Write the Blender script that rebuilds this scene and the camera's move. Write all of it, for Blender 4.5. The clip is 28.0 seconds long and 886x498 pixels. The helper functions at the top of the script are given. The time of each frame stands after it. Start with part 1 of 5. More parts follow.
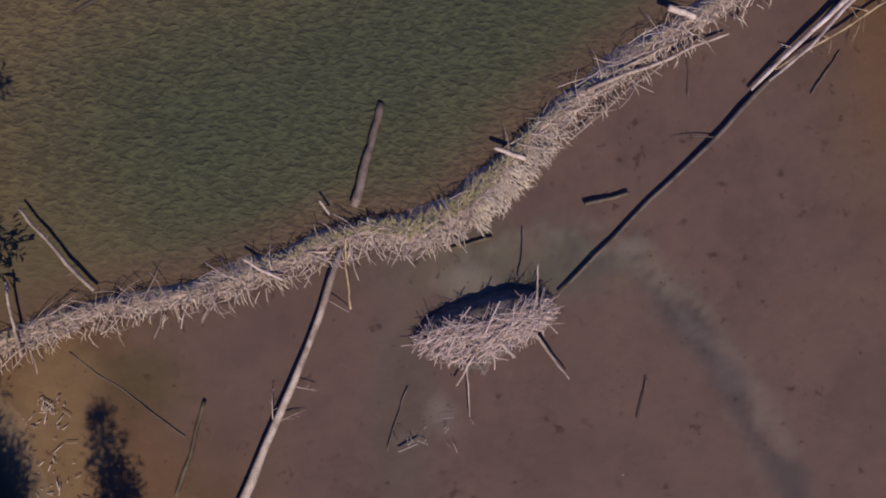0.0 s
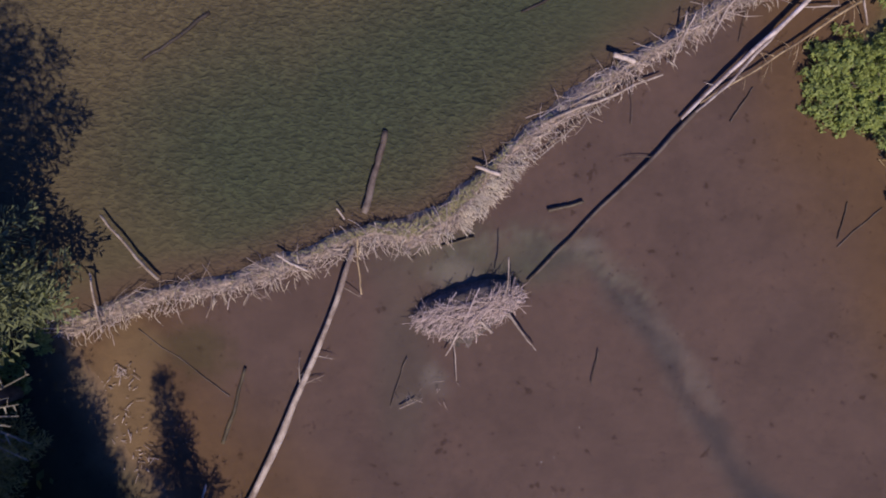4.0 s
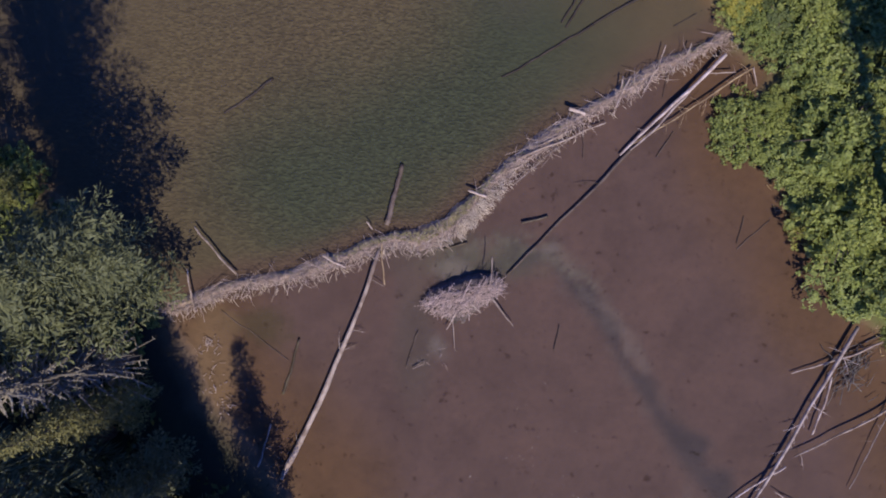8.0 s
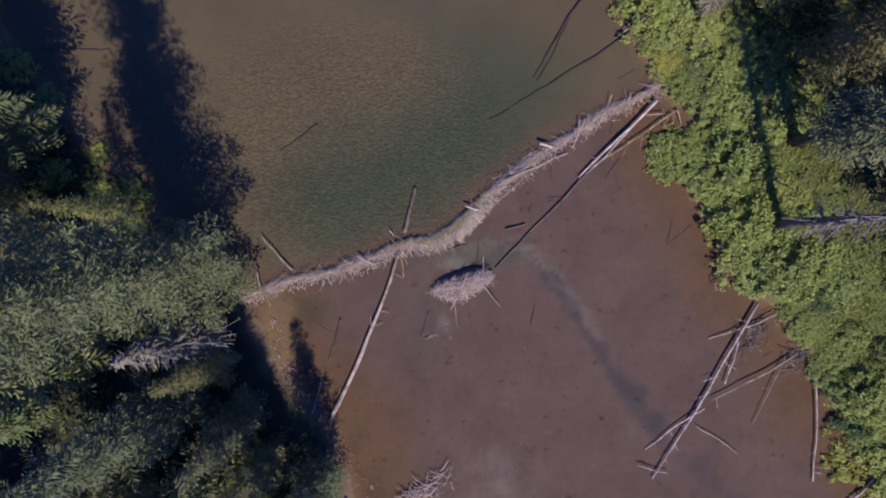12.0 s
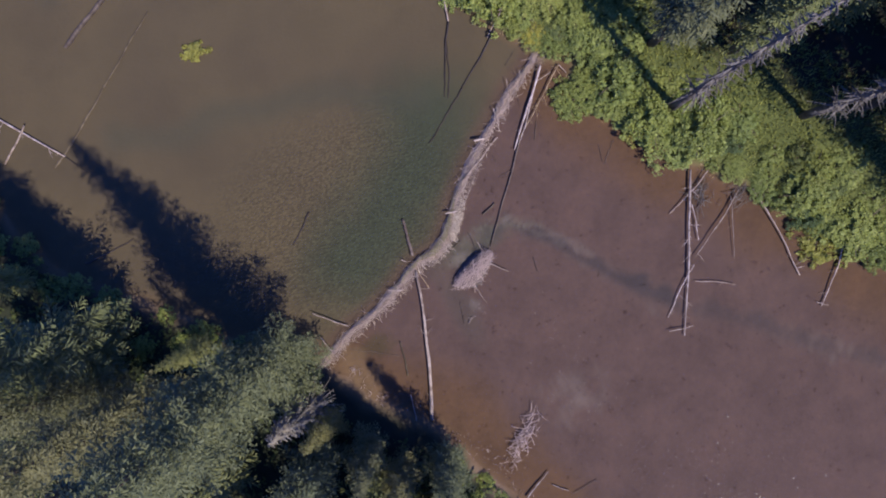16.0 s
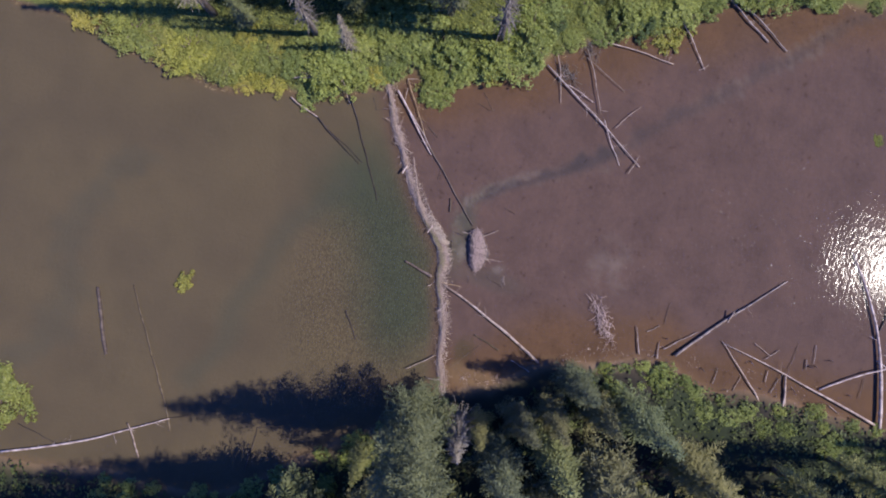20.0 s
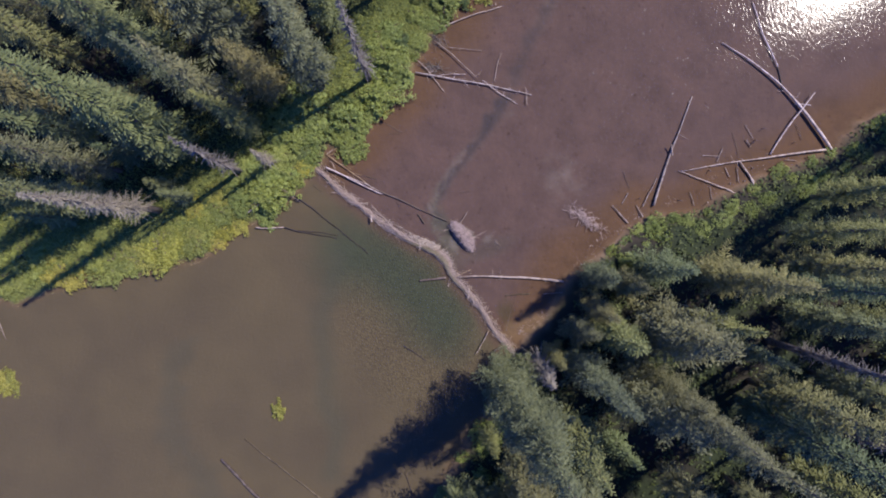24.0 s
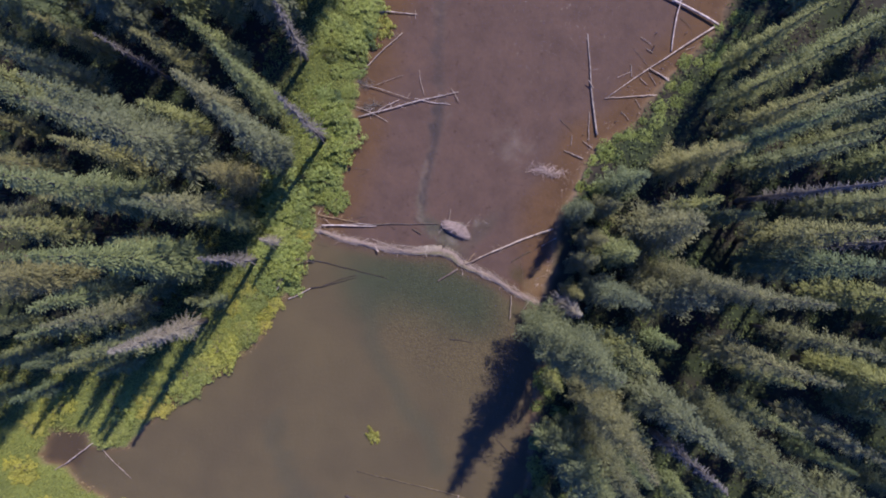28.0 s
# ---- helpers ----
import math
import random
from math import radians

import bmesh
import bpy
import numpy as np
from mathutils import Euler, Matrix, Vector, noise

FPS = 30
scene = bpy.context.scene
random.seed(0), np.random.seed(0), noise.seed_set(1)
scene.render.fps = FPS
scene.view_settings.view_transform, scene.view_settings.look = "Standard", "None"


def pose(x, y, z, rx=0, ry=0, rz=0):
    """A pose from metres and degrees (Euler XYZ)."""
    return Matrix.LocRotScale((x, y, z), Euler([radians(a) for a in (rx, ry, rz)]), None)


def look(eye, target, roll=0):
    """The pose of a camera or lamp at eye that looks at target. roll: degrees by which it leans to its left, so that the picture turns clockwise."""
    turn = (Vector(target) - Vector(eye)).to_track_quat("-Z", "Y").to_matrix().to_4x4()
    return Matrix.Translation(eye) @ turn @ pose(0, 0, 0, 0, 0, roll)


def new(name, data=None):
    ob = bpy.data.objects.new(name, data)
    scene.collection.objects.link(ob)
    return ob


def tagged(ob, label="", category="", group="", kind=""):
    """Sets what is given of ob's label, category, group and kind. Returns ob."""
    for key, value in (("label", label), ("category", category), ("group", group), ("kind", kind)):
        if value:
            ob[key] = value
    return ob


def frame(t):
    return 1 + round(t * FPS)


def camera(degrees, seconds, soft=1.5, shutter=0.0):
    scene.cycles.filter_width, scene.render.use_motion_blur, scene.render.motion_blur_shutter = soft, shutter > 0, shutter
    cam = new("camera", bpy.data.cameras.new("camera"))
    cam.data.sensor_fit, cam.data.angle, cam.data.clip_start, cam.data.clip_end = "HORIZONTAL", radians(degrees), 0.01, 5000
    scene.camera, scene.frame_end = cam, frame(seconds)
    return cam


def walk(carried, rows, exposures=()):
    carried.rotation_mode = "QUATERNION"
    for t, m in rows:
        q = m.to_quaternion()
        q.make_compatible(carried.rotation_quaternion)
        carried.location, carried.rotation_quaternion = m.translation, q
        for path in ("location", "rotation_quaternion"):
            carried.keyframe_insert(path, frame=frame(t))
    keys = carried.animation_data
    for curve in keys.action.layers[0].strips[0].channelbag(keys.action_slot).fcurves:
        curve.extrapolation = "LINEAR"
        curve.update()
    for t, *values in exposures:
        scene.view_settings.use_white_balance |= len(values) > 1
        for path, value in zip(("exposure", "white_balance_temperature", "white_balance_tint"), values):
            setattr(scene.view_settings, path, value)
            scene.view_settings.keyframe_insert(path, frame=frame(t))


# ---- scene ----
cam = camera(70.0, 28.0, soft=1.9)
PATH = [
    (0, -0.31, -0.05, 13.68, -0.42, -1.18, 0.24),
    (0.5, -0.18, -0.13, 13.66, -0.40, -1.02, 0.10),
    (1, -0.04, -0.14, 13.89, -0.36, -0.88, 0.01),
    (1.5, 0.09, -0.06, 14.36, -0.29, -0.82, 0.06),
    (2, 0.19, 0.10, 14.88, -0.17, -0.78, 0.03),
    (2.5, 0.11, 0.17, 15.47, -0.09, -0.72, 0.16),
    (3, -0.02, 0.07, 16.06, -0.12, -0.68, 0.13),
    (3.5, -0.03, -0.06, 16.59, -0.19, -0.74, 0.16),
    (5.5, -0.04, -0.33, 19.21, -0.06, -0.69, 0.20),
    (6, -0.07, -0.37, 19.93, -0.03, -0.62, 0.15),
    (6.5, -0.08, -0.40, 20.69, 0.02, -0.56, 0.21),
    (7, -0.11, -0.38, 21.54, 0.13, -0.49, 0.18),
    (7.5, -0.06, -0.32, 22.48, 0.25, -0.39, 0.11),
    (8, 0.01, -0.26, 23.35, 0.32, -0.31, 0.12),
    (8.5, 0.10, -0.27, 24.23, 0.27, -0.29, 0.12),
    (9, 0.10, -0.29, 25.16, 0.18, -0.22, 0.02),
    (9.5, 0.05, -0.29, 26.08, 0.11, -0.16, 0.03),
    (10, 0.04, -0.23, 26.98, 0.03, -0.20, -0.03),
    (10.5, 0.03, -0.14, 27.96, -0.15, -0.26, -0.02),
    (11, -0.00, 0.00, 29.00, -0.36, -0.27, -0.00),
    (11.5, -0.05, 0.19, 30.08, -0.54, -0.15, -0.01),
    (12, -0.07, 0.32, 31.22, -0.75, -0.04, -0.75),
    (12.5, -0.02, 0.47, 32.35, -0.92, 0.04, -3.26),
    (14.5, -0.27, -0.32, 36.06, 0.42, 0.12, -14.35),
    (15, -0.36, -0.24, 36.81, 0.36, -0.03, -19.57),
    (15.5, -0.35, -0.14, 37.67, 0.37, -0.13, -24.42),
    (16, -0.29, -0.01, 38.65, 0.39, -0.08, -29.23),
    (16.5, -0.22, 0.09, 39.65, 0.31, 0.04, -34.11),
    (17, -0.08, 0.10, 40.69, 0.18, 0.15, -39.32),
    (17.5, 0.07, 0.12, 41.64, 0.08, 0.25, -44.92),
    (18, 0.22, 0.20, 42.63, 0.03, 0.30, -50.52),
    (18.5, 0.33, 0.30, 43.64, -0.10, 0.27, -55.99),
    (19, 0.45, 0.45, 44.67, -0.22, 0.25, -62.01),
    (19.5, 0.56, 0.57, 45.67, -0.37, 0.20, -67.70),
    (20, 0.67, 0.61, 46.69, -0.49, 0.08, -73.46),
    (20.5, 0.82, 0.60, 47.75, -0.46, 0.02, -79.08),
    (21, 0.90, 0.48, 48.83, -0.47, -0.09, -84.35),
    (21.5, 0.96, 0.34, 49.83, -0.46, -0.14, -89.76),
    (23.5, 0.85, 0.38, 53.11, -0.23, -0.39, -106.60),
    (24, 0.78, 0.35, 54.16, -0.23, -0.34, -110.59),
    (24.5, 0.80, 0.25, 55.22, -0.06, -0.26, -113.34),
    (25, 0.76, 0.21, 56.30, -0.09, -0.19, -116.30),
    (25.5, 0.73, 0.25, 57.25, -0.19, -0.07, -118.80),
    (26, 0.73, 0.28, 58.16, -0.24, 0.02, -120.53),
    (26.5, 0.73, 0.26, 59.03, -0.19, 0.02, -122.89),
    (27, 0.68, 0.26, 59.91, -0.21, -0.01, -126.48),
    (27.5, 0.64, 0.28, 60.83, -0.18, 0.03, -130.30),
    (28, 0.57, 0.28, 61.78, -0.12, 0.00, -135.32),
]
EXPOSURE = [(0.0, 0.0, 7450, 10.5), (3.0, 0.03, 7100, 11.5), (8.0, 0.08, 6600, 12.5), (12.0, 0.2, 6450, 12), (17.0, 0.35, 6400, 12), (28.0, 0.5, 6350, 11)]
walk(cam, [(t, pose(x, y, z, rx, ry, rz)) for t, x, y, z, rx, ry, rz in PATH], EXPOSURE)

# ---- light ----
SUN_ELEVATION, SUN_AZIMUTH = 52.5, -77.0
a, e = radians(SUN_AZIMUTH), radians(SUN_ELEVATION)
SUN_WAY = Vector((math.cos(a) * math.cos(e), math.sin(a) * math.cos(e), math.sin(e)))
world = bpy.data.worlds.new("sky")
scene.world = world
world.use_nodes = True
wn = world.node_tree
sky = wn.nodes.new("ShaderNodeTexSky")
sky.sky_type, sky.sun_disc = "NISHITA", False
sky.sun_elevation, sky.sun_rotation = e, radians(90 - SUN_AZIMUTH)
sky.air_density, sky.dust_density, sky.ozone_density = 1.0, 0.1, 6.0
wn.nodes["Background"].inputs["Strength"].default_value = 0.15
deep = wn.nodes.new("ShaderNodeMix")  # a deep clear mountain sky
deep.data_type, deep.blend_type = "RGBA", "MULTIPLY"
deep.inputs[0].default_value, deep.inputs[7].default_value = 1.0, (0.34, 0.57, 1.34, 1)
wn.links.new(sky.outputs[0], deep.inputs[6])
wn.links.new(deep.outputs[2], wn.nodes["Background"].inputs["Color"])
lamp = bpy.data.lights.new("sun", "SUN")
lamp.energy, lamp.angle, lamp.color = 5.0, radians(0.5), (1.0, 0.92, 0.83)
sun = new("sun", lamp)
sun.matrix_world = look(SUN_WAY * 120, (0, 0, 0))


# ---- materials ----
def material(name):
    m = bpy.data.materials.new(name)
    m.use_nodes = True
    nt = m.node_tree
    return m, nt, nt.nodes["Principled BSDF"]


def node(nt, kind, **values):
    n = nt.nodes.new(kind)
    for key, value in values.items():
        n.inputs[key.replace("_", " ")].default_value = value
    return n


def noise_node(nt, scale, detail=4.0, rough=0.6, coords="Object"):
    tc = nt.nodes.new("ShaderNodeTexCoord")
    n = node(nt, "ShaderNodeTexNoise", Scale=scale, Detail=detail, Roughness=rough)
    nt.links.new(tc.outputs[coords], n.inputs["Vector"])
    return n


def ramp(nt, socket, stops):
    r = nt.nodes.new("ShaderNodeValToRGB")
    while len(r.color_ramp.elements) < len(stops):
        r.color_ramp.elements.new(0.5)
    for el, (p, c) in zip(r.color_ramp.elements, stops):
        el.position, el.color = p, (*c, 1) if len(c) == 3 else c
    nt.links.new(socket, r.inputs[0])
    return r


def mix(nt, kind, fac, a, b):
    m = nt.nodes.new("ShaderNodeMix")
    m.data_type, m.blend_type = "RGBA", kind
    for sock, v in ((m.inputs[0], fac), (m.inputs[6], a), (m.inputs[7], b)):
        if hasattr(v, "links"):
            nt.links.new(v, sock)
        elif isinstance(v, tuple):
            sock.default_value = (*v, 1)
        else:
            sock.default_value = v
    return m.outputs[2]


def bump(nt, bsdf, socket, strength, distance):
    b = node(nt, "ShaderNodeBump", Strength=strength, Distance=distance)
    nt.links.new(socket, b.inputs["Height"])
    nt.links.new(b.outputs[0], bsdf.inputs["Normal"])
    return b


def wood(name, light, dark, rough=0.75, scale=1.0):
    m, nt, p = material(name)
    tc = nt.nodes.new("ShaderNodeTexCoord")
    mp = nt.nodes.new("ShaderNodeMapping")
    mp.inputs["Scale"].default_value = (26 * scale, 26 * scale, 2.2 * scale)
    nt.links.new(tc.outputs["Object"], mp.inputs["Vector"])
    grain = node(nt, "ShaderNodeTexNoise", Scale=1.0, Detail=5.0, Roughness=0.65)
    nt.links.new(mp.outputs[0], grain.inputs["Vector"])
    blot = noise_node(nt, 2.3, 3)
    col = ramp(nt, grain.outputs[0], [(0.3, dark), (0.62, light)])
    spots = ramp(nt, blot.outputs[0], [(0.38, (0.5, 0.45, 0.42)), (0.52, (0.85, 0.83, 0.8)), (0.64, (1.05, 1.05, 1.05))])
    tone = nt.nodes.new("ShaderNodeObjectInfo")
    var = ramp(nt, tone.outputs["Random"], [(0.0, (0.72, 0.7, 0.66)), (0.5, (1, 0.97, 0.92)), (1.0, (1.12, 1.1, 1.08))])
    c = mix(nt, "MULTIPLY", 1.0, col.outputs[0], spots.outputs[0])
    c = mix(nt, "MULTIPLY", 1.0, c, var.outputs[0])
    nt.links.new(c, p.inputs["Base Color"])
    p.inputs["Roughness"].default_value = rough
    bump(nt, p, grain.outputs[0], 0.5, 0.01)
    return m


def stick_material(name, tones):
    """Peeled and weathered sticks: the tone changes from stick to stick."""
    m, nt, p = material(name)
    isl = nt.nodes.new("ShaderNodeNewGeometry")
    info = nt.nodes.new("ShaderNodeObjectInfo")
    add = nt.nodes.new("ShaderNodeMath")
    add.operation = "ADD"
    nt.links.new(isl.outputs["Random Per Island"], add.inputs[0])
    nt.links.new(info.outputs["Random"], add.inputs[1])
    wrap = nt.nodes.new("ShaderNodeMath")
    wrap.operation = "FRACT"
    nt.links.new(add.outputs[0], wrap.inputs[0])
    n = len(tones) - 1
    col = ramp(nt, wrap.outputs[0], [(i / n, c) for i, c in enumerate(tones)])
    grain = noise_node(nt, 14, 4)
    g = ramp(nt, grain.outputs[0], [(0.3, (0.62, 0.58, 0.55)), (0.65, (1, 1, 1))])
    nt.links.new(mix(nt, "MULTIPLY", 1.0, col.outputs[0], g.outputs[0]), p.inputs["Base Color"])
    p.inputs["Roughness"].default_value = 0.8
    bump(nt, p, grain.outputs[0], 0.3, 0.01)
    return m


def foliage(name, tones, rough=0.6, through_light=0.32, scale=1.2, patch=(0.7, 1.15), vary=1.0):
    m, nt, p = material(name)
    isl = nt.nodes.new("ShaderNodeNewGeometry")
    n = len(tones) - 1
    col = ramp(nt, isl.outputs["Random Per Island"], [(i / n, c) for i, c in enumerate(tones)])
    info = nt.nodes.new("ShaderNodeObjectInfo")
    var = ramp(nt, info.outputs["Random"], [(0.0, (0.7, 0.82, 0.88)), (0.3, (1, 1, 1)), (0.55, (1.22, 1.17, 0.9)), (0.72, (0.82, 0.94, 0.9)), (0.9, (1.05, 1.05, 1.0)), (1.0, (1.2, 1.08, 0.9))])
    blot = noise_node(nt, scale, 3)
    b = ramp(nt, blot.outputs[0], [(0.3, (patch[0], patch[0] * 1.03, patch[0] * 1.07)), (0.7, (patch[1], patch[1] * 0.975, patch[1] * 0.87))])
    c = mix(nt, "MULTIPLY", vary, col.outputs[0], var.outputs[0])
    c = mix(nt, "MULTIPLY", 1.0, c, b.outputs[0])
    nt.links.new(c, p.inputs["Base Color"])
    p.inputs["Roughness"].default_value = rough
    p.inputs["Specular IOR Level"].default_value = 0.25
    tr = nt.nodes.new("ShaderNodeBsdfTranslucent")
    nt.links.new(c, tr.inputs["Color"])
    ms = nt.nodes.new("ShaderNodeMixShader")
    ms.inputs[0].default_value = through_light
    nt.links.new(p.outputs[0], ms.inputs[1])
    nt.links.new(tr.outputs[0], ms.inputs[2])
    nt.links.new(ms.outputs[0], nt.nodes["Material Output"].inputs["Surface"])
    return m


def ground_material():
    m, nt, p = material("mud_and_moss")
    att = nt.nodes.new("ShaderNodeAttribute")
    att.attribute_name = "soil"
    big = noise_node(nt, 0.35, 5, 0.62)
    fine = noise_node(nt, 3.2, 6, 0.7)
    spot = noise_node(nt, 1.15, 2, 0.5)
    b = ramp(nt, big.outputs[0], [(0.3, (0.8, 0.8, 0.81)), (0.52, (0.99, 0.99, 0.99)), (0.72, (1.11, 1.08, 1.04))])
    f = ramp(nt, fine.outputs[0], [(0.28, (0.87, 0.87, 0.87)), (0.62, (1.03, 1.02, 1.01))])
    s = ramp(nt, spot.outputs[0], [(0.22, (0.66, 0.6, 0.57)), (0.29, (1, 1, 1))])
    leafs = noise_node(nt, 2.9, 3, 0.6)
    s2 = ramp(nt, leafs.outputs[0], [(0.29, (0.6, 0.55, 0.53)), (0.36, (1, 1, 1)), (0.68, (1, 1, 1)), (0.78, (1.15, 1.13, 1.12))])
    even = nt.nodes.new("ShaderNodeMath")
    even.operation = "MULTIPLY_ADD"
    even.inputs[1].default_value, even.inputs[2].default_value = 0.7, 0.3
    nt.links.new(att.outputs["Alpha"], even.inputs[0])
    c = mix(nt, "MULTIPLY", even.outputs[0], att.outputs["Color"], b.outputs[0])
    c = mix(nt, "MULTIPLY", even.outputs[0], c, f.outputs[0])
    c = mix(nt, "MULTIPLY", att.outputs["Alpha"], c, s.outputs[0])
    c = mix(nt, "MULTIPLY", att.outputs["Alpha"], c, s2.outputs[0])
    drifts = noise_node(nt, 0.95, 7, 0.72)
    s4 = ramp(nt, drifts.outputs[0], [(0.3, (0.91, 0.9, 0.9)), (0.47, (1, 1, 1)), (0.62, (1.02, 1.02, 1.01)), (0.75, (1.1, 1.08, 1.06))])
    c = mix(nt, "MULTIPLY", att.outputs["Alpha"], c, s4.outputs[0])
    crumbs = noise_node(nt, 8.5, 2, 0.5)
    s3 = ramp(nt, crumbs.outputs[0], [(0.25, (0.5, 0.46, 0.44)), (0.3, (1, 1, 1)), (0.74, (1, 1, 1)), (0.8, (1.3, 1.27, 1.24))])
    c = mix(nt, "MULTIPLY", att.outputs["Alpha"], c, s3.outputs[0])
    p.inputs["Roughness"].default_value = 0.9
    p.inputs["Specular IOR Level"].default_value = 0.2
    # light and dark of the water's ripples, painted into the pool bed's colour and bump
    tc = nt.nodes.new("ShaderNodeTexCoord")
    mp = nt.nodes.new("ShaderNodeMapping")
    mp.inputs["Rotation"].default_value = (0, 0, radians(30))
    mp.inputs["Scale"].default_value = (1.0, 1.8, 1.0)
    nt.links.new(tc.outputs["Object"], mp.inputs["Vector"])
    ridge = node(nt, "ShaderNodeTexNoise", Scale=5.4, Detail=1.6, Roughness=0.5, Distortion=0.5)
    nt.links.new(mp.outputs[0], ridge.inputs["Vector"])
    area = nt.nodes.new("ShaderNodeAttribute")
    area.attribute_name = "painted_ripples"
    r = ramp(nt, ridge.outputs[0], [(0.33, (0.76, 0.77, 0.77)), (0.5, (0.96, 0.96, 0.96)), (0.67, (1.22, 1.25, 1.16))])
    c = mix(nt, "MULTIPLY", area.outputs["Fac"], c, r.outputs[0])
    nt.links.new(c, p.inputs["Base Color"])
    b1 = node(nt, "ShaderNodeBump", Strength=0.5, Distance=0.05)
    nt.links.new(fine.outputs[0], b1.inputs["Height"])
    b2 = node(nt, "ShaderNodeBump", Distance=0.08)
    nt.links.new(area.outputs["Fac"], b2.inputs["Strength"])
    nt.links.new(ridge.outputs[0], b2.inputs["Height"])
    nt.links.new(b1.outputs[0], b2.inputs["Normal"])
    nt.links.new(b2.outputs[0], p.inputs["Normal"])
    return m


def water_material():
    """Clear shallow water: it lets the bed show and mirrors the sky by Fresnel, over wind ripples."""
    m = bpy.data.materials.new("pond_water")
    m.use_nodes = True
    nt = m.node_tree
    nt.nodes.clear()
    out = nt.nodes.new("ShaderNodeOutputMaterial")
    tc = nt.nodes.new("ShaderNodeTexCoord")
    mp = nt.nodes.new("ShaderNodeMapping")
    mp.inputs["Rotation"].default_value = (0, 0, radians(28))
    mp.inputs["Scale"].default_value = (1.0, 2.3, 1.0)
    nt.links.new(tc.outputs["Object"], mp.inputs["Vector"])
    rip = node(nt, "ShaderNodeTexNoise", Scale=2.1, Detail=3.0, Roughness=0.55, Distortion=0.6)
    nt.links.new(mp.outputs[0], rip.inputs["Vector"])
    swell = node(nt, "ShaderNodeTexNoise", Scale=0.3, Detail=2.0)
    nt.links.new(tc.outputs["Object"], swell.inputs["Vector"])
    calm = nt.nodes.new("ShaderNodeAttribute")
    calm.attribute_name = "ripple"
    st = nt.nodes.new("ShaderNodeMath")
    st.operation = "MULTIPLY"
    nt.links.new(calm.outputs["Fac"], st.inputs[0])
    sw = ramp(nt, swell.outputs[0], [(0.3, (0.5, 0.5, 0.5)), (0.6, (1, 1, 1))])
    nt.links.new(sw.outputs[0], st.inputs[1])
    bp = node(nt, "ShaderNodeBump", Distance=0.12)
    nt.links.new(st.outputs[0], bp.inputs["Strength"])
    nt.links.new(rip.outputs[0], bp.inputs["Height"])
    fr = node(nt, "ShaderNodeFresnel", IOR=1.33)
    nt.links.new(bp.outputs[0], fr.inputs["Normal"])
    gl = node(nt, "ShaderNodeBsdfGlossy", Roughness=0.12)
    gl.distribution = "BECKMANN"
    nt.links.new(bp.outputs[0], gl.inputs["Normal"])
    tp = nt.nodes.new("ShaderNodeBsdfTransparent")
    tp.inputs["Color"].default_value = (0.9, 0.9, 0.88, 1)
    ms = nt.nodes.new("ShaderNodeMixShader")
    dull = nt.nodes.new("ShaderNodeMath")  # reflection cut far below Fresnel to dim the sun's glint
    dull.operation = "MULTIPLY"
    dull.inputs[1].default_value = 0.17
    nt.links.new(fr.outputs[0], dull.inputs[0])
    nt.links.new(dull.outputs[0], ms.inputs[0])
    nt.links.new(tp.outputs[0], ms.inputs[1])
    nt.links.new(gl.outputs[0], ms.inputs[2])
    nt.links.new(ms.outputs[0], out.inputs["Surface"])
    return m


MUD = ground_material()
WATER = water_material()
PALE = wood("weathered_pale_wood", (0.46, 0.38, 0.34), (0.26, 0.2, 0.17))
GREY = wood("grey_dead_wood", (0.34, 0.29, 0.28), (0.16, 0.13, 0.12))
DARK = wood("waterlogged_wood", (0.06, 0.045, 0.042), (0.03, 0.022, 0.021))
YELLOW = wood("peeled_yellow_wood", (0.5, 0.385, 0.25), (0.34, 0.245, 0.14))
BLEACH = wood("bleached_lilac_wood", (0.58, 0.5, 0.49), (0.36, 0.3, 0.3))
SILT = wood("silted_sunken_wood", (0.152, 0.116, 0.100), (0.096, 0.072, 0.064))
MOSSY = wood("weedy_sunken_wood", (0.16, 0.125, 0.085), (0.1, 0.078, 0.055))
SNAG_WOOD = wood("weathered_standing_wood", (0.2, 0.17, 0.155), (0.1, 0.082, 0.074))
BARK = wood("spruce_bark", (0.16, 0.12, 0.1), (0.07, 0.052, 0.043))
WOODS = dict(pale=PALE, grey=GREY, dark=DARK, yellow=YELLOW, bleach=BLEACH, mossy=MOSSY, silt=SILT)
STICKS = stick_material("peeled_sticks", [(0.160, 0.118, 0.095), (0.406, 0.316, 0.269), (0.565, 0.455, 0.403), (0.245, 0.182, 0.151), (0.491, 0.385, 0.336), (0.331, 0.252, 0.213)])
LODGE_STICKS = stick_material("bleached_sticks", [(0.202, 0.149, 0.131), (0.497, 0.385, 0.356), (0.631, 0.497, 0.463), (0.323, 0.236, 0.214), (0.538, 0.423, 0.380)])
SPRUCE = foliage("spruce_needles", [(0.125, 0.138, 0.062), (0.151, 0.165, 0.074), (0.177, 0.185, 0.085), (0.136, 0.151, 0.067)], 0.6, 0.2)
SPRUCE_OLD = foliage("lichened_spruce_needles", [(0.132, 0.132, 0.067), (0.155, 0.154, 0.078), (0.181, 0.175, 0.091), (0.141, 0.141, 0.071)], 0.6, 0.2)
ALDER = foliage("alder_leaves", [(0.209, 0.254, 0.075), (0.253, 0.299, 0.094), (0.300, 0.335, 0.117), (0.229, 0.274, 0.084)], 0.55, 0.4, 5.0, (0.68, 1.35), 0.4)
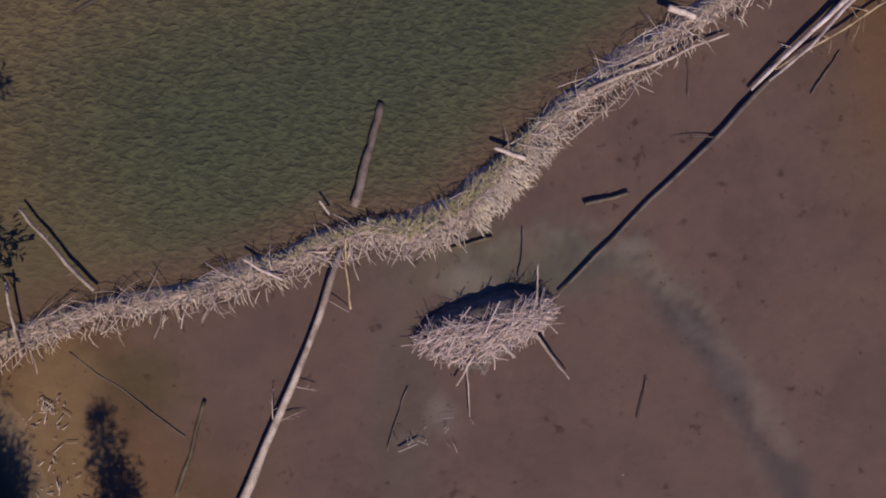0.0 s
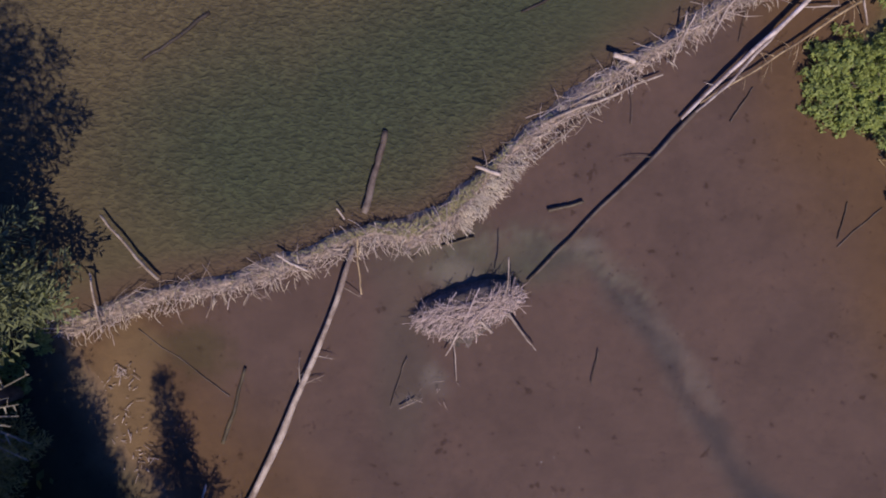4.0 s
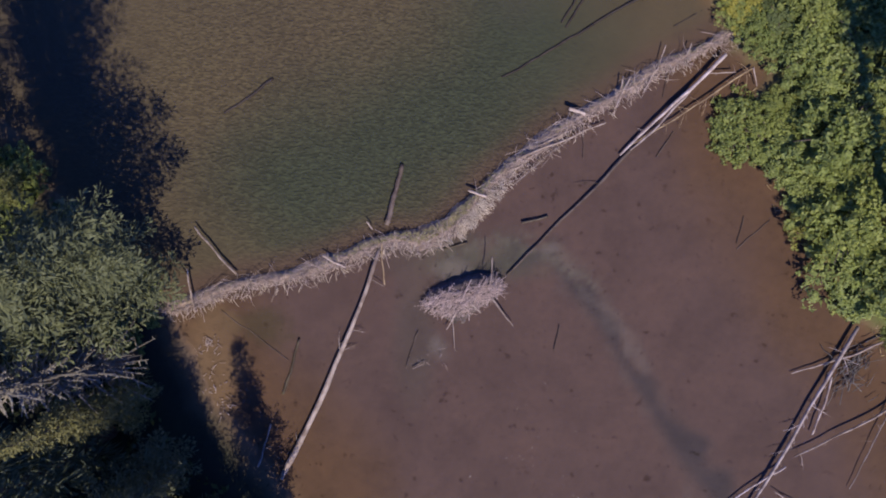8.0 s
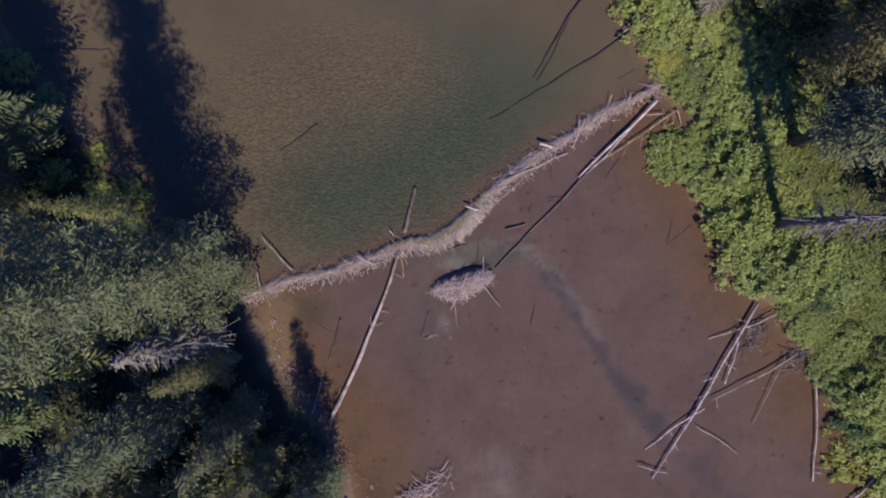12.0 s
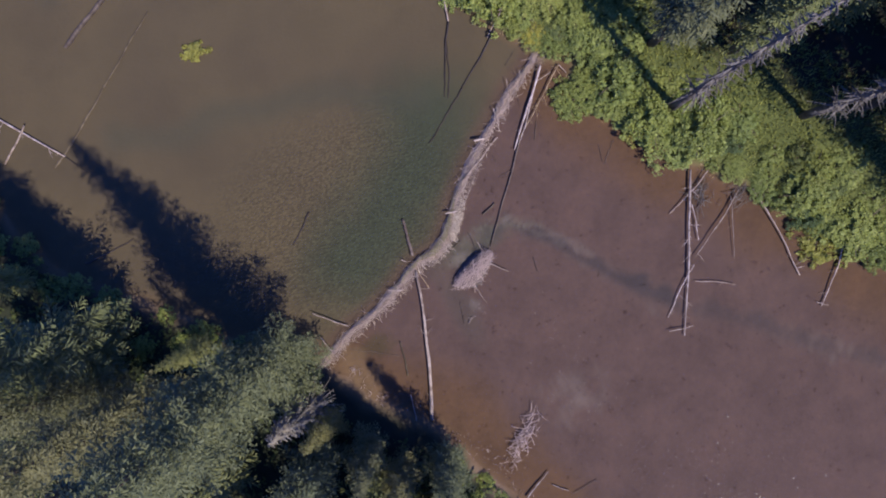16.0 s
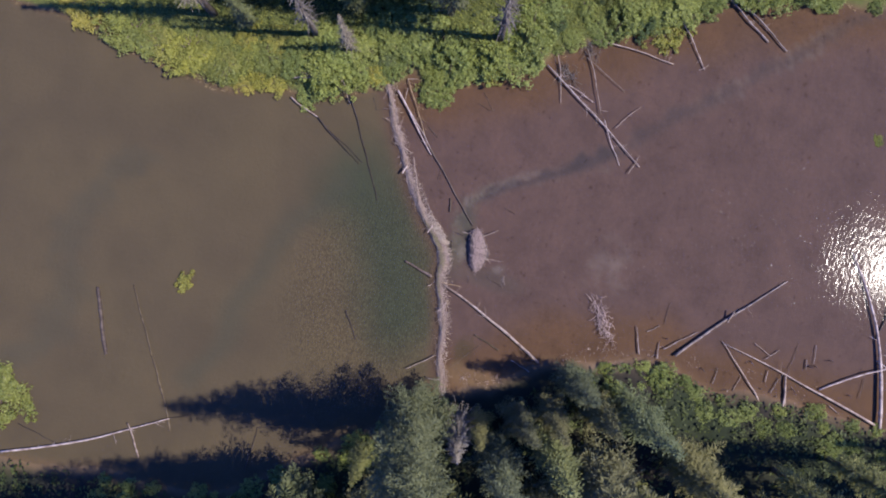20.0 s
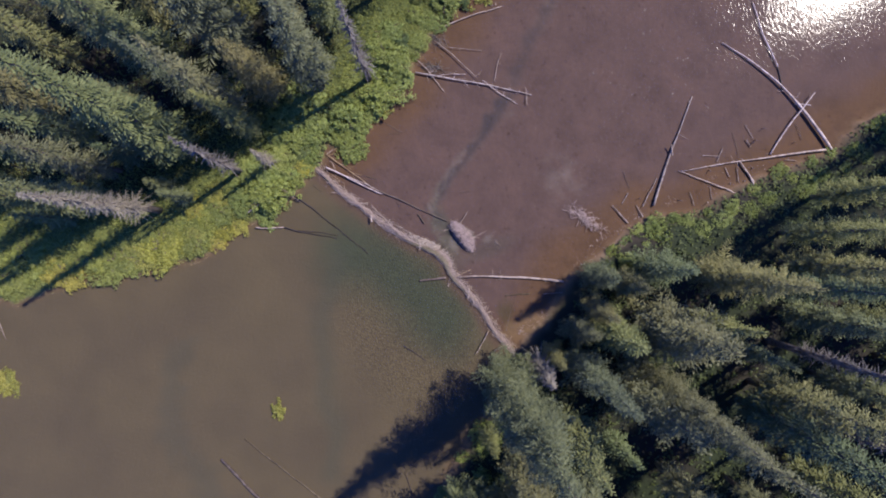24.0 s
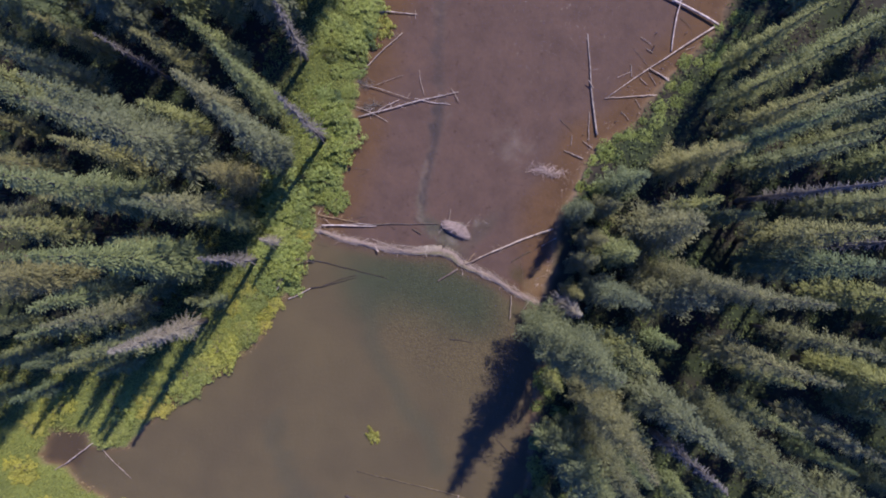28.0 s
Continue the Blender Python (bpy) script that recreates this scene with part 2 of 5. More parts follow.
SEDGE = foliage("sedge_blades", [(0.287, 0.287, 0.077), (0.356, 0.351, 0.099), (0.420, 0.402, 0.127)], 0.55, 0.45)
FERN = foliage("undergrowth_leaves", [(0.057, 0.072, 0.026), (0.081, 0.099, 0.036), (0.105, 0.120, 0.047)], 0.6, 0.36)
SCRUB = foliage("scrub_leaves", [(0.155, 0.2, 0.08), (0.195, 0.24, 0.098), (0.235, 0.275, 0.118)], 0.6, 0.48)
DRY_GRASS = foliage("dry_grass", [(0.22, 0.18, 0.1), (0.3, 0.25, 0.165), (0.25, 0.22, 0.125)], 0.7, 0.2)
REED = foliage("bleached_reeds", [(0.340, 0.275, 0.242), (0.460, 0.388, 0.352), (0.540, 0.469, 0.440)], 0.7, 0.2)
LICHEN = stick_material("lichened_dead_twigs", [(0.094, 0.083, 0.076), (0.144, 0.128, 0.115), (0.187, 0.166, 0.149)])
FRINGE = foliage("dead_shore_grass", [(0.2, 0.14, 0.08), (0.33, 0.25, 0.17), (0.42, 0.34, 0.25), (0.26, 0.22, 0.1)], 0.75, 0.25)
FOAM_AND_SHINE = stick_material("foam_and_pad_shine", [(0.375, 0.338, 0.308), (0.510, 0.475, 0.434), (0.450, 0.410, 0.364)])
BARE_LICHEN = stick_material("shaggy_lichened_twigs", [(0.158, 0.137, 0.102), (0.235, 0.205, 0.153), (0.301, 0.263, 0.198), (0.184, 0.161, 0.119)])


# ---- building helpers ----
def mesh_of(name, verts, faces, mat, smooth=False):
    me = bpy.data.meshes.new(name)
    me.from_pydata(verts, [], faces)
    me.materials.append(mat)
    if smooth:
        me.polygons.foreach_set("use_smooth", [True] * len(me.polygons))
    me.update()
    return me


def piece(name, me, parent=None, label="", m=None):
    """Links a mesh as one object, under a thing or a part where there is one."""
    ob = new(name, me)
    if parent:
        ob.parent = parent
    if m is not None:
        ob.matrix_basis = m
    if label:
        tagged(ob, label)
    return ob


def thing(name, at, label, category, group="", turn=0.0, kind=""):
    ob = new(name)
    ob.matrix_basis = pose(*at, 0, 0, turn)
    ob.empty_display_size = 0.2
    return tagged(ob, label, category, group, kind)


def tube(points, radii, sides=7, cap=True, rng=None, wob=0.0):
    """Vertices and faces of a bent tapering stem through the points."""
    verts, faces = [], []
    pts = [Vector(p) for p in points]
    for i, p in enumerate(pts):
        d = (pts[min(i + 1, len(pts) - 1)] - pts[max(i - 1, 0)]).normalized()
        u = d.orthogonal().normalized() if abs(d.z) > 0.9 else Vector((-d.y, d.x, 0)).normalized()
        v = d.cross(u)
        for k in range(sides):
            w = 2 * math.pi * k / sides
            r = radii[i] * (1 + (rng.uniform(-wob, wob) if rng else 0))
            verts.append(p + (u * math.cos(w) + v * math.sin(w)) * r)
    for i in range(len(pts) - 1):
        for k in range(sides):
            k2 = (k + 1) % sides
            faces.append((i * sides + k, i * sides + k2, (i + 1) * sides + k2, (i + 1) * sides + k))
    if cap:
        faces.append(tuple(range(sides))[::-1])
        faces.append(tuple(range((len(pts) - 1) * sides, len(pts) * sides)))
    return verts, faces


def join(target, part_of):
    v, f = target
    n = len(v)
    v.extend(part_of[0])
    f.extend(tuple(i + n for i in q) for q in part_of[1])


# ---- the plan: shores of the pond, dam and lodge ----
WEST = [(-3, -140), (-0.6, -70), (-1.0, -46), (-1.9, -39.5), (-2.1, -36.8), (-3.3, -34.6), (-3.4, -33), (-3.3, -28), (-4.0, -22), (-3.3, -17.5), (-4.3, -13), (-5.6, -9), (-8.5, -5.4),
        (-10.3, -1.6), (-14.6, 2.7), (-18.7, 7.0), (-21.2, 10.5), (-22.4, 13.5), (-22.6, 18.7), (-24, 28), (-26, 45), (-30, 80), (-38, 140)]
EAST = [(52, -140), (40, -70), (31, -40), (26.5, -25), (24, -15.2), (20.4, -9.6), (17.0, -4.0), (13.2, 0.9), (11.6, 4.2), (11.5, 5.3), (12.4, 6.1), (12.5, 6.8), (11.2, 7.3), (11.0, 7.9), (9.1, 11.4), (8.2, 15.0),
        (7.1, 20.4), (7.7, 25.2), (8.8, 29.8), (9.2, 33.2), (8.9, 35.9), (11.4, 38.1), (12.5, 37.4), (15.0, 39.8), (14.4, 42.4), (13.6, 42.8), (11.6, 41.4), (9.8, 41.7), (7.1, 40.9), (4.6, 41.8), (3.0, 46), (4, 60), (4, 90), (0, 140)]
DAM = [(-10.3, -2.4), (-9.5, -2.12), (-8.5, -1.78), (-7.3, -1.38), (-6.1, -1.2), (-4.85, -0.9), (-3.55, -0.4), (-2.5, 0.06), (-1.65, 0.3), (-0.7, 0.22),
       (0.3, 0.68), (1.05, 1.42), (1.75, 2.25), (2.65, 3.04), (3.75, 3.86), (4.95, 4.68), (6.5, 5.6), (8.05, 6.65), (9.6, 7.3), (10.9, 8.1)]
CHANNEL = [(0.5, -0.9), (2.2, -0.7), (4.04, -0.2), (6.2, -2.6), (8.5, -6.6), (10.4, -10.0), (14.0, -12.7), (18.7, -17.6), (25, -23.7), (34, -40)]
LODGE = (0.86, -1.78)
SHORE = WEST + EAST[::-1]


def line_distance(px, py, line):
    d = np.full(px.shape, 1e9)
    for (x0, y0), (x1, y1) in zip(line, line[1:]):
        dx, dy = x1 - x0, y1 - y0
        s = np.clip(((px - x0) * dx + (py - y0) * dy) / (dx * dx + dy * dy), 0, 1)
        d = np.minimum(d, np.hypot(px - x0 - s * dx, py - y0 - s * dy))
    return d


def inside(px, py, ring):
    r = np.zeros(px.shape, bool)
    for (x0, y0), (x1, y1) in zip(ring, ring[1:] + ring[:1]):
        if y0 != y1:
            r ^= ((py > y0) != (py > y1)) & (px < (x1 - x0) * (py - y0) / (y1 - y0) + x0)
    return r


def field(px, py, scale, seed=0.0):
    return np.array([noise.noise((x * scale + seed, y * scale - seed, seed)) for x, y in zip(px.ravel(), py.ravel())]).reshape(px.shape)


def shore_distance(px, py):
    """Metres to the waterline: positive on land, negative in the pond."""
    px, py = np.asarray(px, float), np.asarray(py, float)
    d = np.minimum(line_distance(px, py, WEST), line_distance(px, py, EAST))
    return np.where(inside(px, py, SHORE), -d, d)


def land_height(px, py, d=None):
    d = shore_distance(px, py) if d is None else d
    rough = field(np.asarray(px, float), np.asarray(py, float), 0.55, 3.0)
    land = 0.1 + 0.55 * (1 - np.exp(-np.maximum(d, 0) / 2.5)) + 0.02 * np.clip(d, 0, 40) + rough * 0.16 * np.clip(d, 0, 1)
    bed = -0.04 - 0.1 * (1 - np.exp(np.minimum(d, 0) / 3.0)) + rough * 0.02
    w = np.clip((d + 0.25) / 0.5, 0, 1)
    return bed * (1 - w) + land * w


def axis(lo, hi, step, fine=()):
    core = np.arange(lo, hi + step / 2, step)
    if fine:
        core = np.concatenate([core[core < fine[0]], np.arange(*fine), core[core > fine[1]]])
    grow = np.cumsum(step * 1.35 ** np.arange(1, 22))
    return np.concatenate([core[0] - grow[::-1], core, core[-1] + grow])


def blend(base, colour, w):
    return base + (np.array(colour) - base) * w[..., None]


def soft(d, full, none):
    w = np.clip((none - d) / (none - full), 0, 1)
    return w * w * (3 - 2 * w)


def build_ground():
    xs, ys = axis(-46, 46, 0.42, (-10.4, 10.4, 0.17)), axis(-48, 50, 0.42, (-9.5, 4.5, 0.17))
    px, py = np.meshgrid(xs, ys)
    d0 = shore_distance(px, py)
    n1, n2, n3 = field(px, py, 0.22, 1.0), field(px, py, 0.9, 7.0), field(px, py, 3.4, 5.0)
    d = d0 + np.where(np.abs(d0) < 6, n1 * 0.5 + n2 * 0.3, 0)
    z = land_height(px, py, d)
    # north of the dam or south of it
    dam_d = line_distance(px, py, [(-40, -12)] + DAM + [(40, 22)])
    dam_y = np.interp(px, [-40] + [p[0] for p in DAM] + [40], [-12] + [p[1] for p in DAM] + [22])
    north = py > dam_y
    col = np.zeros(px.shape + (3,)) + np.array((0.1, 0.064, 0.056))
    col = blend(col, (0.108, 0.06, 0.03), soft(np.abs(d + 1.2 + n1), 0.3, 3.4) * 0.75 * ~north)
    chan = line_distance(px + n1 * 0.9, py + n2 * 0.5, CHANNEL)
    col = blend(col, (0.082, 0.064, 0.06), soft(chan, 0.1, 0.9) * 0.35 * ~north)
    col = blend(col, (0.046, 0.04, 0.044), soft(chan + n2 * 0.35, 0.0, 0.55) * np.where(px < 11, 0.72, 0.4) * ~north)
    edge = np.abs(line_distance(px + n1 * 0.6 + n3 * 0.15, py + n2 * 0.7 + n3 * 0.15, CHANNEL) - 0.45)
    col = blend(col, (0.14, 0.115, 0.103), soft(edge, 0.0, 0.3) * np.clip(n1 * 2.0 + n2 * 0.8 - 0.05, 0, 1) * np.where(px < 9, 0.65, 0.55) * ~north)
    wisp = line_distance(px - n2 * 0.7, py + n1, [(5.4, -1.5), (7.2, -3.2), (7.6, -4.4)])
    col = blend(col, (0.13, 0.105, 0.095), soft(wisp + n2 * 0.4, 0.0, 0.4) * 0.4 * ~north)
    pale = np.hypot((px - 2.5) / 2.6, (py + 11.6) / 2.0) + n2 * 0.7 + n3 * 0.5
    col = blend(col, (0.16, 0.128, 0.115), soft(pale, 0.3, 1.2) * np.clip(0.45 + n2 * 1.3, 0, 1) * 0.75 * ~north)
    seep = np.hypot((px - 1.3) / 2.9, (py + 0.55) / 0.95) + n2 * 0.5
    col = blend(col, (0.084, 0.078, 0.06), soft(seep, 0.3, 1.3) * np.clip(0.75 + n3 * 0.7, 0, 1) * ~north)
    haze = np.hypot((px + 0.9) / 1.0, (py + 3.2) / 3.4) + n1 * 0.3
    col = blend(col, (0.088, 0.07, 0.06), soft(haze, 0.3, 1.2) * 0.6 * ~north)
    fan = line_distance(px + n2 * 0.4, py + n3 * 0.25, [(0.2, -0.3), (1.6, 0.2), (2.6, 0.4), (4.2, -0.2), (5.6, -1.4)])
    col = blend(col, (0.14, 0.125, 0.1), soft(fan + n3 * 0.5, 0.05, 0.75) * np.clip(0.35 + n3 * 1.6 + n2 * 0.5, 0, 1) * 0.75 * ~north)
    for cx, cy, rx, ry in ((0.0, -3.7, 0.35, 0.5), (-0.55, -0.05, 0.6, 0.3), (0.6, -0.85, 0.9, 0.35), (4.1, -0.1, 0.5, 0.2), (-0.7, -4.3, 0.4, 0.2)):
        silt = np.hypot((px - cx) / rx, (py - cy) / ry) + n2 * 0.9
        col = blend(col, (0.17, 0.145, 0.13), soft(silt + n3 * 0.6, 0.1, 1.3) * 0.55 * ~north)
    # the clear green pool above the dam, the olive bed beyond
    pond = blend(np.zeros(col.shape) + np.array((0.1, 0.077, 0.046)), (0.088, 0.068, 0.043), np.clip(n1 + 0.4, 0, 1))
    pool = line_distance(px + n1 * 1.2, py + n2 * 0.6, [(-5.0, 2.2), (-2.2, 3.6), (0.8, 5.4), (3.0, 7.6)])
    pond = blend(pond, (0.042, 0.053, 0.034), soft(pool, 0.3, 5.4) * 0.85)
    pond = blend(pond, (0.1, 0.06, 0.047), soft(dam_d, 0.3, 1.3) * 0.7)
    drift = line_distance(px + n1 * 1.5, py + n1, [(-14, 16), (-6, 13), (0, 12), (3, 9)])
    pond = blend(pond, (0.062, 0.062, 0.044), soft(drift, 0.0, 1.6) * 0.5)
    murk = line_distance(px + n1 * 2.5, py + n2 * 1.2, [(-20, 30), (-12, 26), (-6, 27.5), (1, 24)])
    pond = blend(pond, (0.07, 0.066, 0.048), soft(murk, 0.2, 1.9) * 0.4)
    inlet = np.hypot((px - 13.0) / 2.4, (py - 40.3) / 2.6) + n2 * 0.3
    pond = blend(pond, (0.055, 0.036, 0.026), soft(inlet, 0.6, 1.3) * 0.8)
    col = np.where(north[..., None], pond, col)
    # banks; the shade between the spruces is put into the dark floor colour
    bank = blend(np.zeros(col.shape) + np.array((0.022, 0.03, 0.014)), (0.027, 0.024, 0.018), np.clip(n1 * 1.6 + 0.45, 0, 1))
    bank = blend(bank, (0.12, 0.085, 0.05), soft(d, 0.2, 1.0) * 0.7)
    col = blend(col, (0.16, 0.1, 0.055), soft(-d, 0.0, 0.7) * 0.6)
    marsh = soft(np.hypot(px - 11, py - 41) + n1 * 2, 5.0, 9.0) + soft(line_distance(px, py, [(7.3, 20), (8.2, 25), (10, 30)]) + n1, 1.5, 4.0)
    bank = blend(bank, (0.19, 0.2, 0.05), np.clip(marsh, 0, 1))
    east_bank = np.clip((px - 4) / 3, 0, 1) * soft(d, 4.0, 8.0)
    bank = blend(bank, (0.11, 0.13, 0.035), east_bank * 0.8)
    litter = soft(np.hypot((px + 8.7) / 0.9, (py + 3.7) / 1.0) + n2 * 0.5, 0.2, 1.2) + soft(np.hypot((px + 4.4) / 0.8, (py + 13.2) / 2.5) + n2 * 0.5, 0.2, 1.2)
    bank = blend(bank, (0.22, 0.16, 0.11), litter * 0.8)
    weed = np.hypot((px + 6.5) / 1.3, (py + 3.0) / 0.85) + n2 * 0.6 + n3 * 0.4
    col = blend(col, (0.066, 0.052, 0.027), soft(weed, 0.3, 1.1) * 0.65 * ~north)
    ochre = soft(np.hypot((px + 8.3) / 1.1, (py + 4.4) / 2.2) + n2 * 0.4, 0.5, 1.3)
    col = blend(col, (0.19, 0.125, 0.07), ochre * 0.6 * ~north)
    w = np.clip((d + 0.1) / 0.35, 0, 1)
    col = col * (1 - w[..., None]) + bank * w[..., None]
    ny, nx = px.shape
    verts = np.stack([px, py, z], -1).reshape(-1, 3)
    idx = np.arange(ny * nx).reshape(ny, nx)
    faces = np.stack([idx[:-1, :-1], idx[:-1, 1:], idx[1:, 1:], idx[1:, :-1]], -1).reshape(-1, 4)
    me = mesh_of("ground", verts.tolist(), faces.tolist(), MUD, True)
    # share of painted ripple light on the bed, fading out from the pool
    rd = me.attributes.new("painted_ripples", "FLOAT", "POINT")
    far = np.hypot((px + 4.5) / 1.45, py - 5)
    rd.data.foreach_set("value", (north * (w < 0.1) * soft(far, 3.5, 8.4)).astype(np.float32).ravel())
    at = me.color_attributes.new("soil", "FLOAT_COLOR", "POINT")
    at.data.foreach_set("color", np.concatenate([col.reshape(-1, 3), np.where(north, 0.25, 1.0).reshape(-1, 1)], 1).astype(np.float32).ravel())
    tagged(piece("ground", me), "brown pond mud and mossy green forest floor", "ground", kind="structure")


def build_water():
    xs, ys = axis(-44, 44, 1.0), axis(-60, 60, 1.0)
    xs, ys = xs[(xs > -120) & (xs < 120)], ys[(ys > -135) & (ys < 135)]
    px, py = np.meshgrid(xs, ys)
    d = shore_distance(px, py)
    ny, nx = px.shape
    idx = np.arange(ny * nx).reshape(ny, nx)
    near = d < 2.6
    keep = near[:-1, :-1] | near[:-1, 1:] | near[1:, 1:] | near[1:, :-1]
    faces = np.stack([idx[:-1, :-1], idx[:-1, 1:], idx[1:, 1:], idx[1:, :-1]], -1)[keep]
    used = np.unique(faces)
    remap = np.zeros(ny * nx, int)
    remap[used] = np.arange(len(used))
    verts = np.stack([px, py, px * 0], -1).reshape(-1, 3)[used]
    dam_y = np.interp(px, [-40] + [p[0] for p in DAM] + [40], [-12] + [p[1] for p in DAM] + [22])
    rip = np.where(py > dam_y, RIPPLE_NORTH, RIPPLE_SOUTH)
    me = mesh_of("water", verts.tolist(), remap[faces].tolist(), WATER, True)
    at = me.attributes.new("ripple", "FLOAT", "POINT")
    at.data.foreach_set("value", rip.reshape(-1)[used].astype(np.float32))
    tagged(piece("water", me), "shallow clear brown pond water with light ripples", "water", kind="structure")


RIPPLE_NORTH, RIPPLE_SOUTH = 0.25, 0.1
build_ground()
build_water()


# ---- trees ----
def ground_z(x, y):
    return float(land_height(np.array([x]), np.array([y]))[0])


def spruce_meshes(h, reach, seed, needles, bare=0.1, ragged=0.3, gap=0.42, fine=1, full=0.85):
    """Trunk and crown of a spruce: whorls of drooping boughs, each a flat spray of side twigs."""
    rng = random.Random(seed)
    lean = Vector((rng.uniform(-0.02, 0.02), rng.uniform(-0.02, 0.02), 0)) * h
    r0 = 0.011 * h + 0.04
    tp = [(lean.x * (k / 7) ** 2, lean.y * (k / 7) ** 2, h * k / 7) for k in range(8)]
    trunk = mesh_of("trunk", *tube([(x, y, z - (0.3 if i == 0 else 0)) for i, (x, y, z) in enumerate(tp)], [r0 * (1 - 0.94 * k / 7) for k in range(8)], 7), BARK, True)
    v, f = [], []

    def leaf(px, py, pz, ax, ay, az, lx, ly, lz, w):
        """A twig: a narrow kite from its foot on the bough to its tip."""
        n = len(v)
        j = rng.uniform(-0.35, 0.35) * w
        v.append((px - ax * w, py - ay * w, pz - az * w - j))
        v.append((px + lx * 0.45 + ax * w * 0.6, py + ly * 0.45 + ay * w * 0.6, pz + lz * 0.3 + az * w * 0.6 + j))
        v.append((px + lx, py + ly, pz + lz))
        v.append((px + lx * 0.4 - ax * w * 0.8, py + ly * 0.4 - ay * w * 0.8, pz + lz * 0.3 - az * w * 0.8 - j))
        f.append((n, n + 1, n + 2))
        f.append((n, n + 2, n + 3))

    z = h * bare
    step = 0.21 if fine == 1 else 0.13
    while z < h * 0.985:
        q = (z - h * bare) / (h * (1 - bare))
        rad = reach * (1 - q) ** full * (0.6 + 0.4 * min(1, q * 6)) + 0.12
        n = 4 + int((3.6 if fine == 1 else 4.6) * (1 - q) + rng.random() * 2)
        turn = rng.uniform(0, 6.28)
        for k in range(n):
            if rng.random() < 0.07:
                continue
            ang = turn + 6.283 * k / n + rng.uniform(-0.3, 0.3)
            c, s = math.cos(ang), math.sin(ang)
            zz = z + rng.uniform(-0.7, 0.7) * gap
            lump = noise.noise((c * 1.6 + seed, s * 1.6, zz * 0.55))
            ln = max(0.16, rad * (1 + ragged * (1.5 * lump + rng.uniform(-1.0, 0.65))))
            e = zz / h
            ox, oy = lean.x * e * e, lean.y * e * e
            fall = (0.62 * (1 - q) - 0.16) * rng.uniform(0.7, 1.3)
            lift = 0.22 * (1 - q)
            m = max(2, int(ln / step))
            for i in range(m + 1):
                t = 0.12 + 0.88 * (i + rng.uniform(-0.2, 0.2)) / m
                px, py, pz = ox + c * ln * t, oy + s * ln * t, zz - ln * (fall * t - lift * t * t)
                slope = -(fall - 2 * lift * t)
                tl = (0.14 + 0.38 * ln * max(0.0, 1 - t) ** 0.75 * min(1, t * 2.6)) * rng.uniform(0.75, 1.25)
                if i == m:
                    leaf(px, py, pz, -s, c, 0, c * tl, s * tl, slope * tl, 0.06)
                    continue
                for sg in (-1, 1):
                    b = 0.95 + rng.gauss(0, 0.16 if fine == 1 else 0.3)
                    cb, sb = math.cos(b), math.sin(b) * sg
                    hx, hy, hz = c * cb - s * sb, s * cb + c * sb, slope * cb - 0.2 + rng.gauss(0, 0.14)
                    if fine < 3:
                        leaf(px, py, pz, c, s, slope, hx * tl, hy * tl, hz * tl, step * 0.5)
                        continue
                    for u in range(max(1, round(tl / 0.11))):
                        d, w = rng.uniform(0.0, 0.95), b * sg + rng.gauss(0, 0.7)
                        cw, sw, tw = math.cos(w), math.sin(w), rng.uniform(0.13, 0.25)
                        leaf(px + hx * tl * d + rng.gauss(0, 0.035), py + hy * tl * d + rng.gauss(0, 0.035), pz + hz * tl * d + rng.gauss(0, 0.03), hx, hy, hz,
                             (c * cw - s * sw) * tw, (s * cw + c * sw) * tw, (slope * 0.6 * cw + rng.gauss(-0.1, 0.25)) * tw, 0.068)
        z += gap * rng.uniform(0.8, 1.4) * (1 - 0.4 * q)
    for k in range(6):
        w = 6.283 * k / 6
        cw, sw = math.cos(w), math.sin(w)
        leaf(lean.x, lean.y, h - 0.3, -sw, cw, 0, cw * 0.16, sw * 0.16, -0.3, 0.05)
    leaf(lean.x, lean.y, h - 0.35, 1, 0, 0, 0, 0, 0.6, 0.05)
    leaf(lean.x, lean.y, h - 0.35, 0, 1, 0, 0, 0, 0.6, 0.05)
    return trunk, mesh_of("crown", v, f, needles)


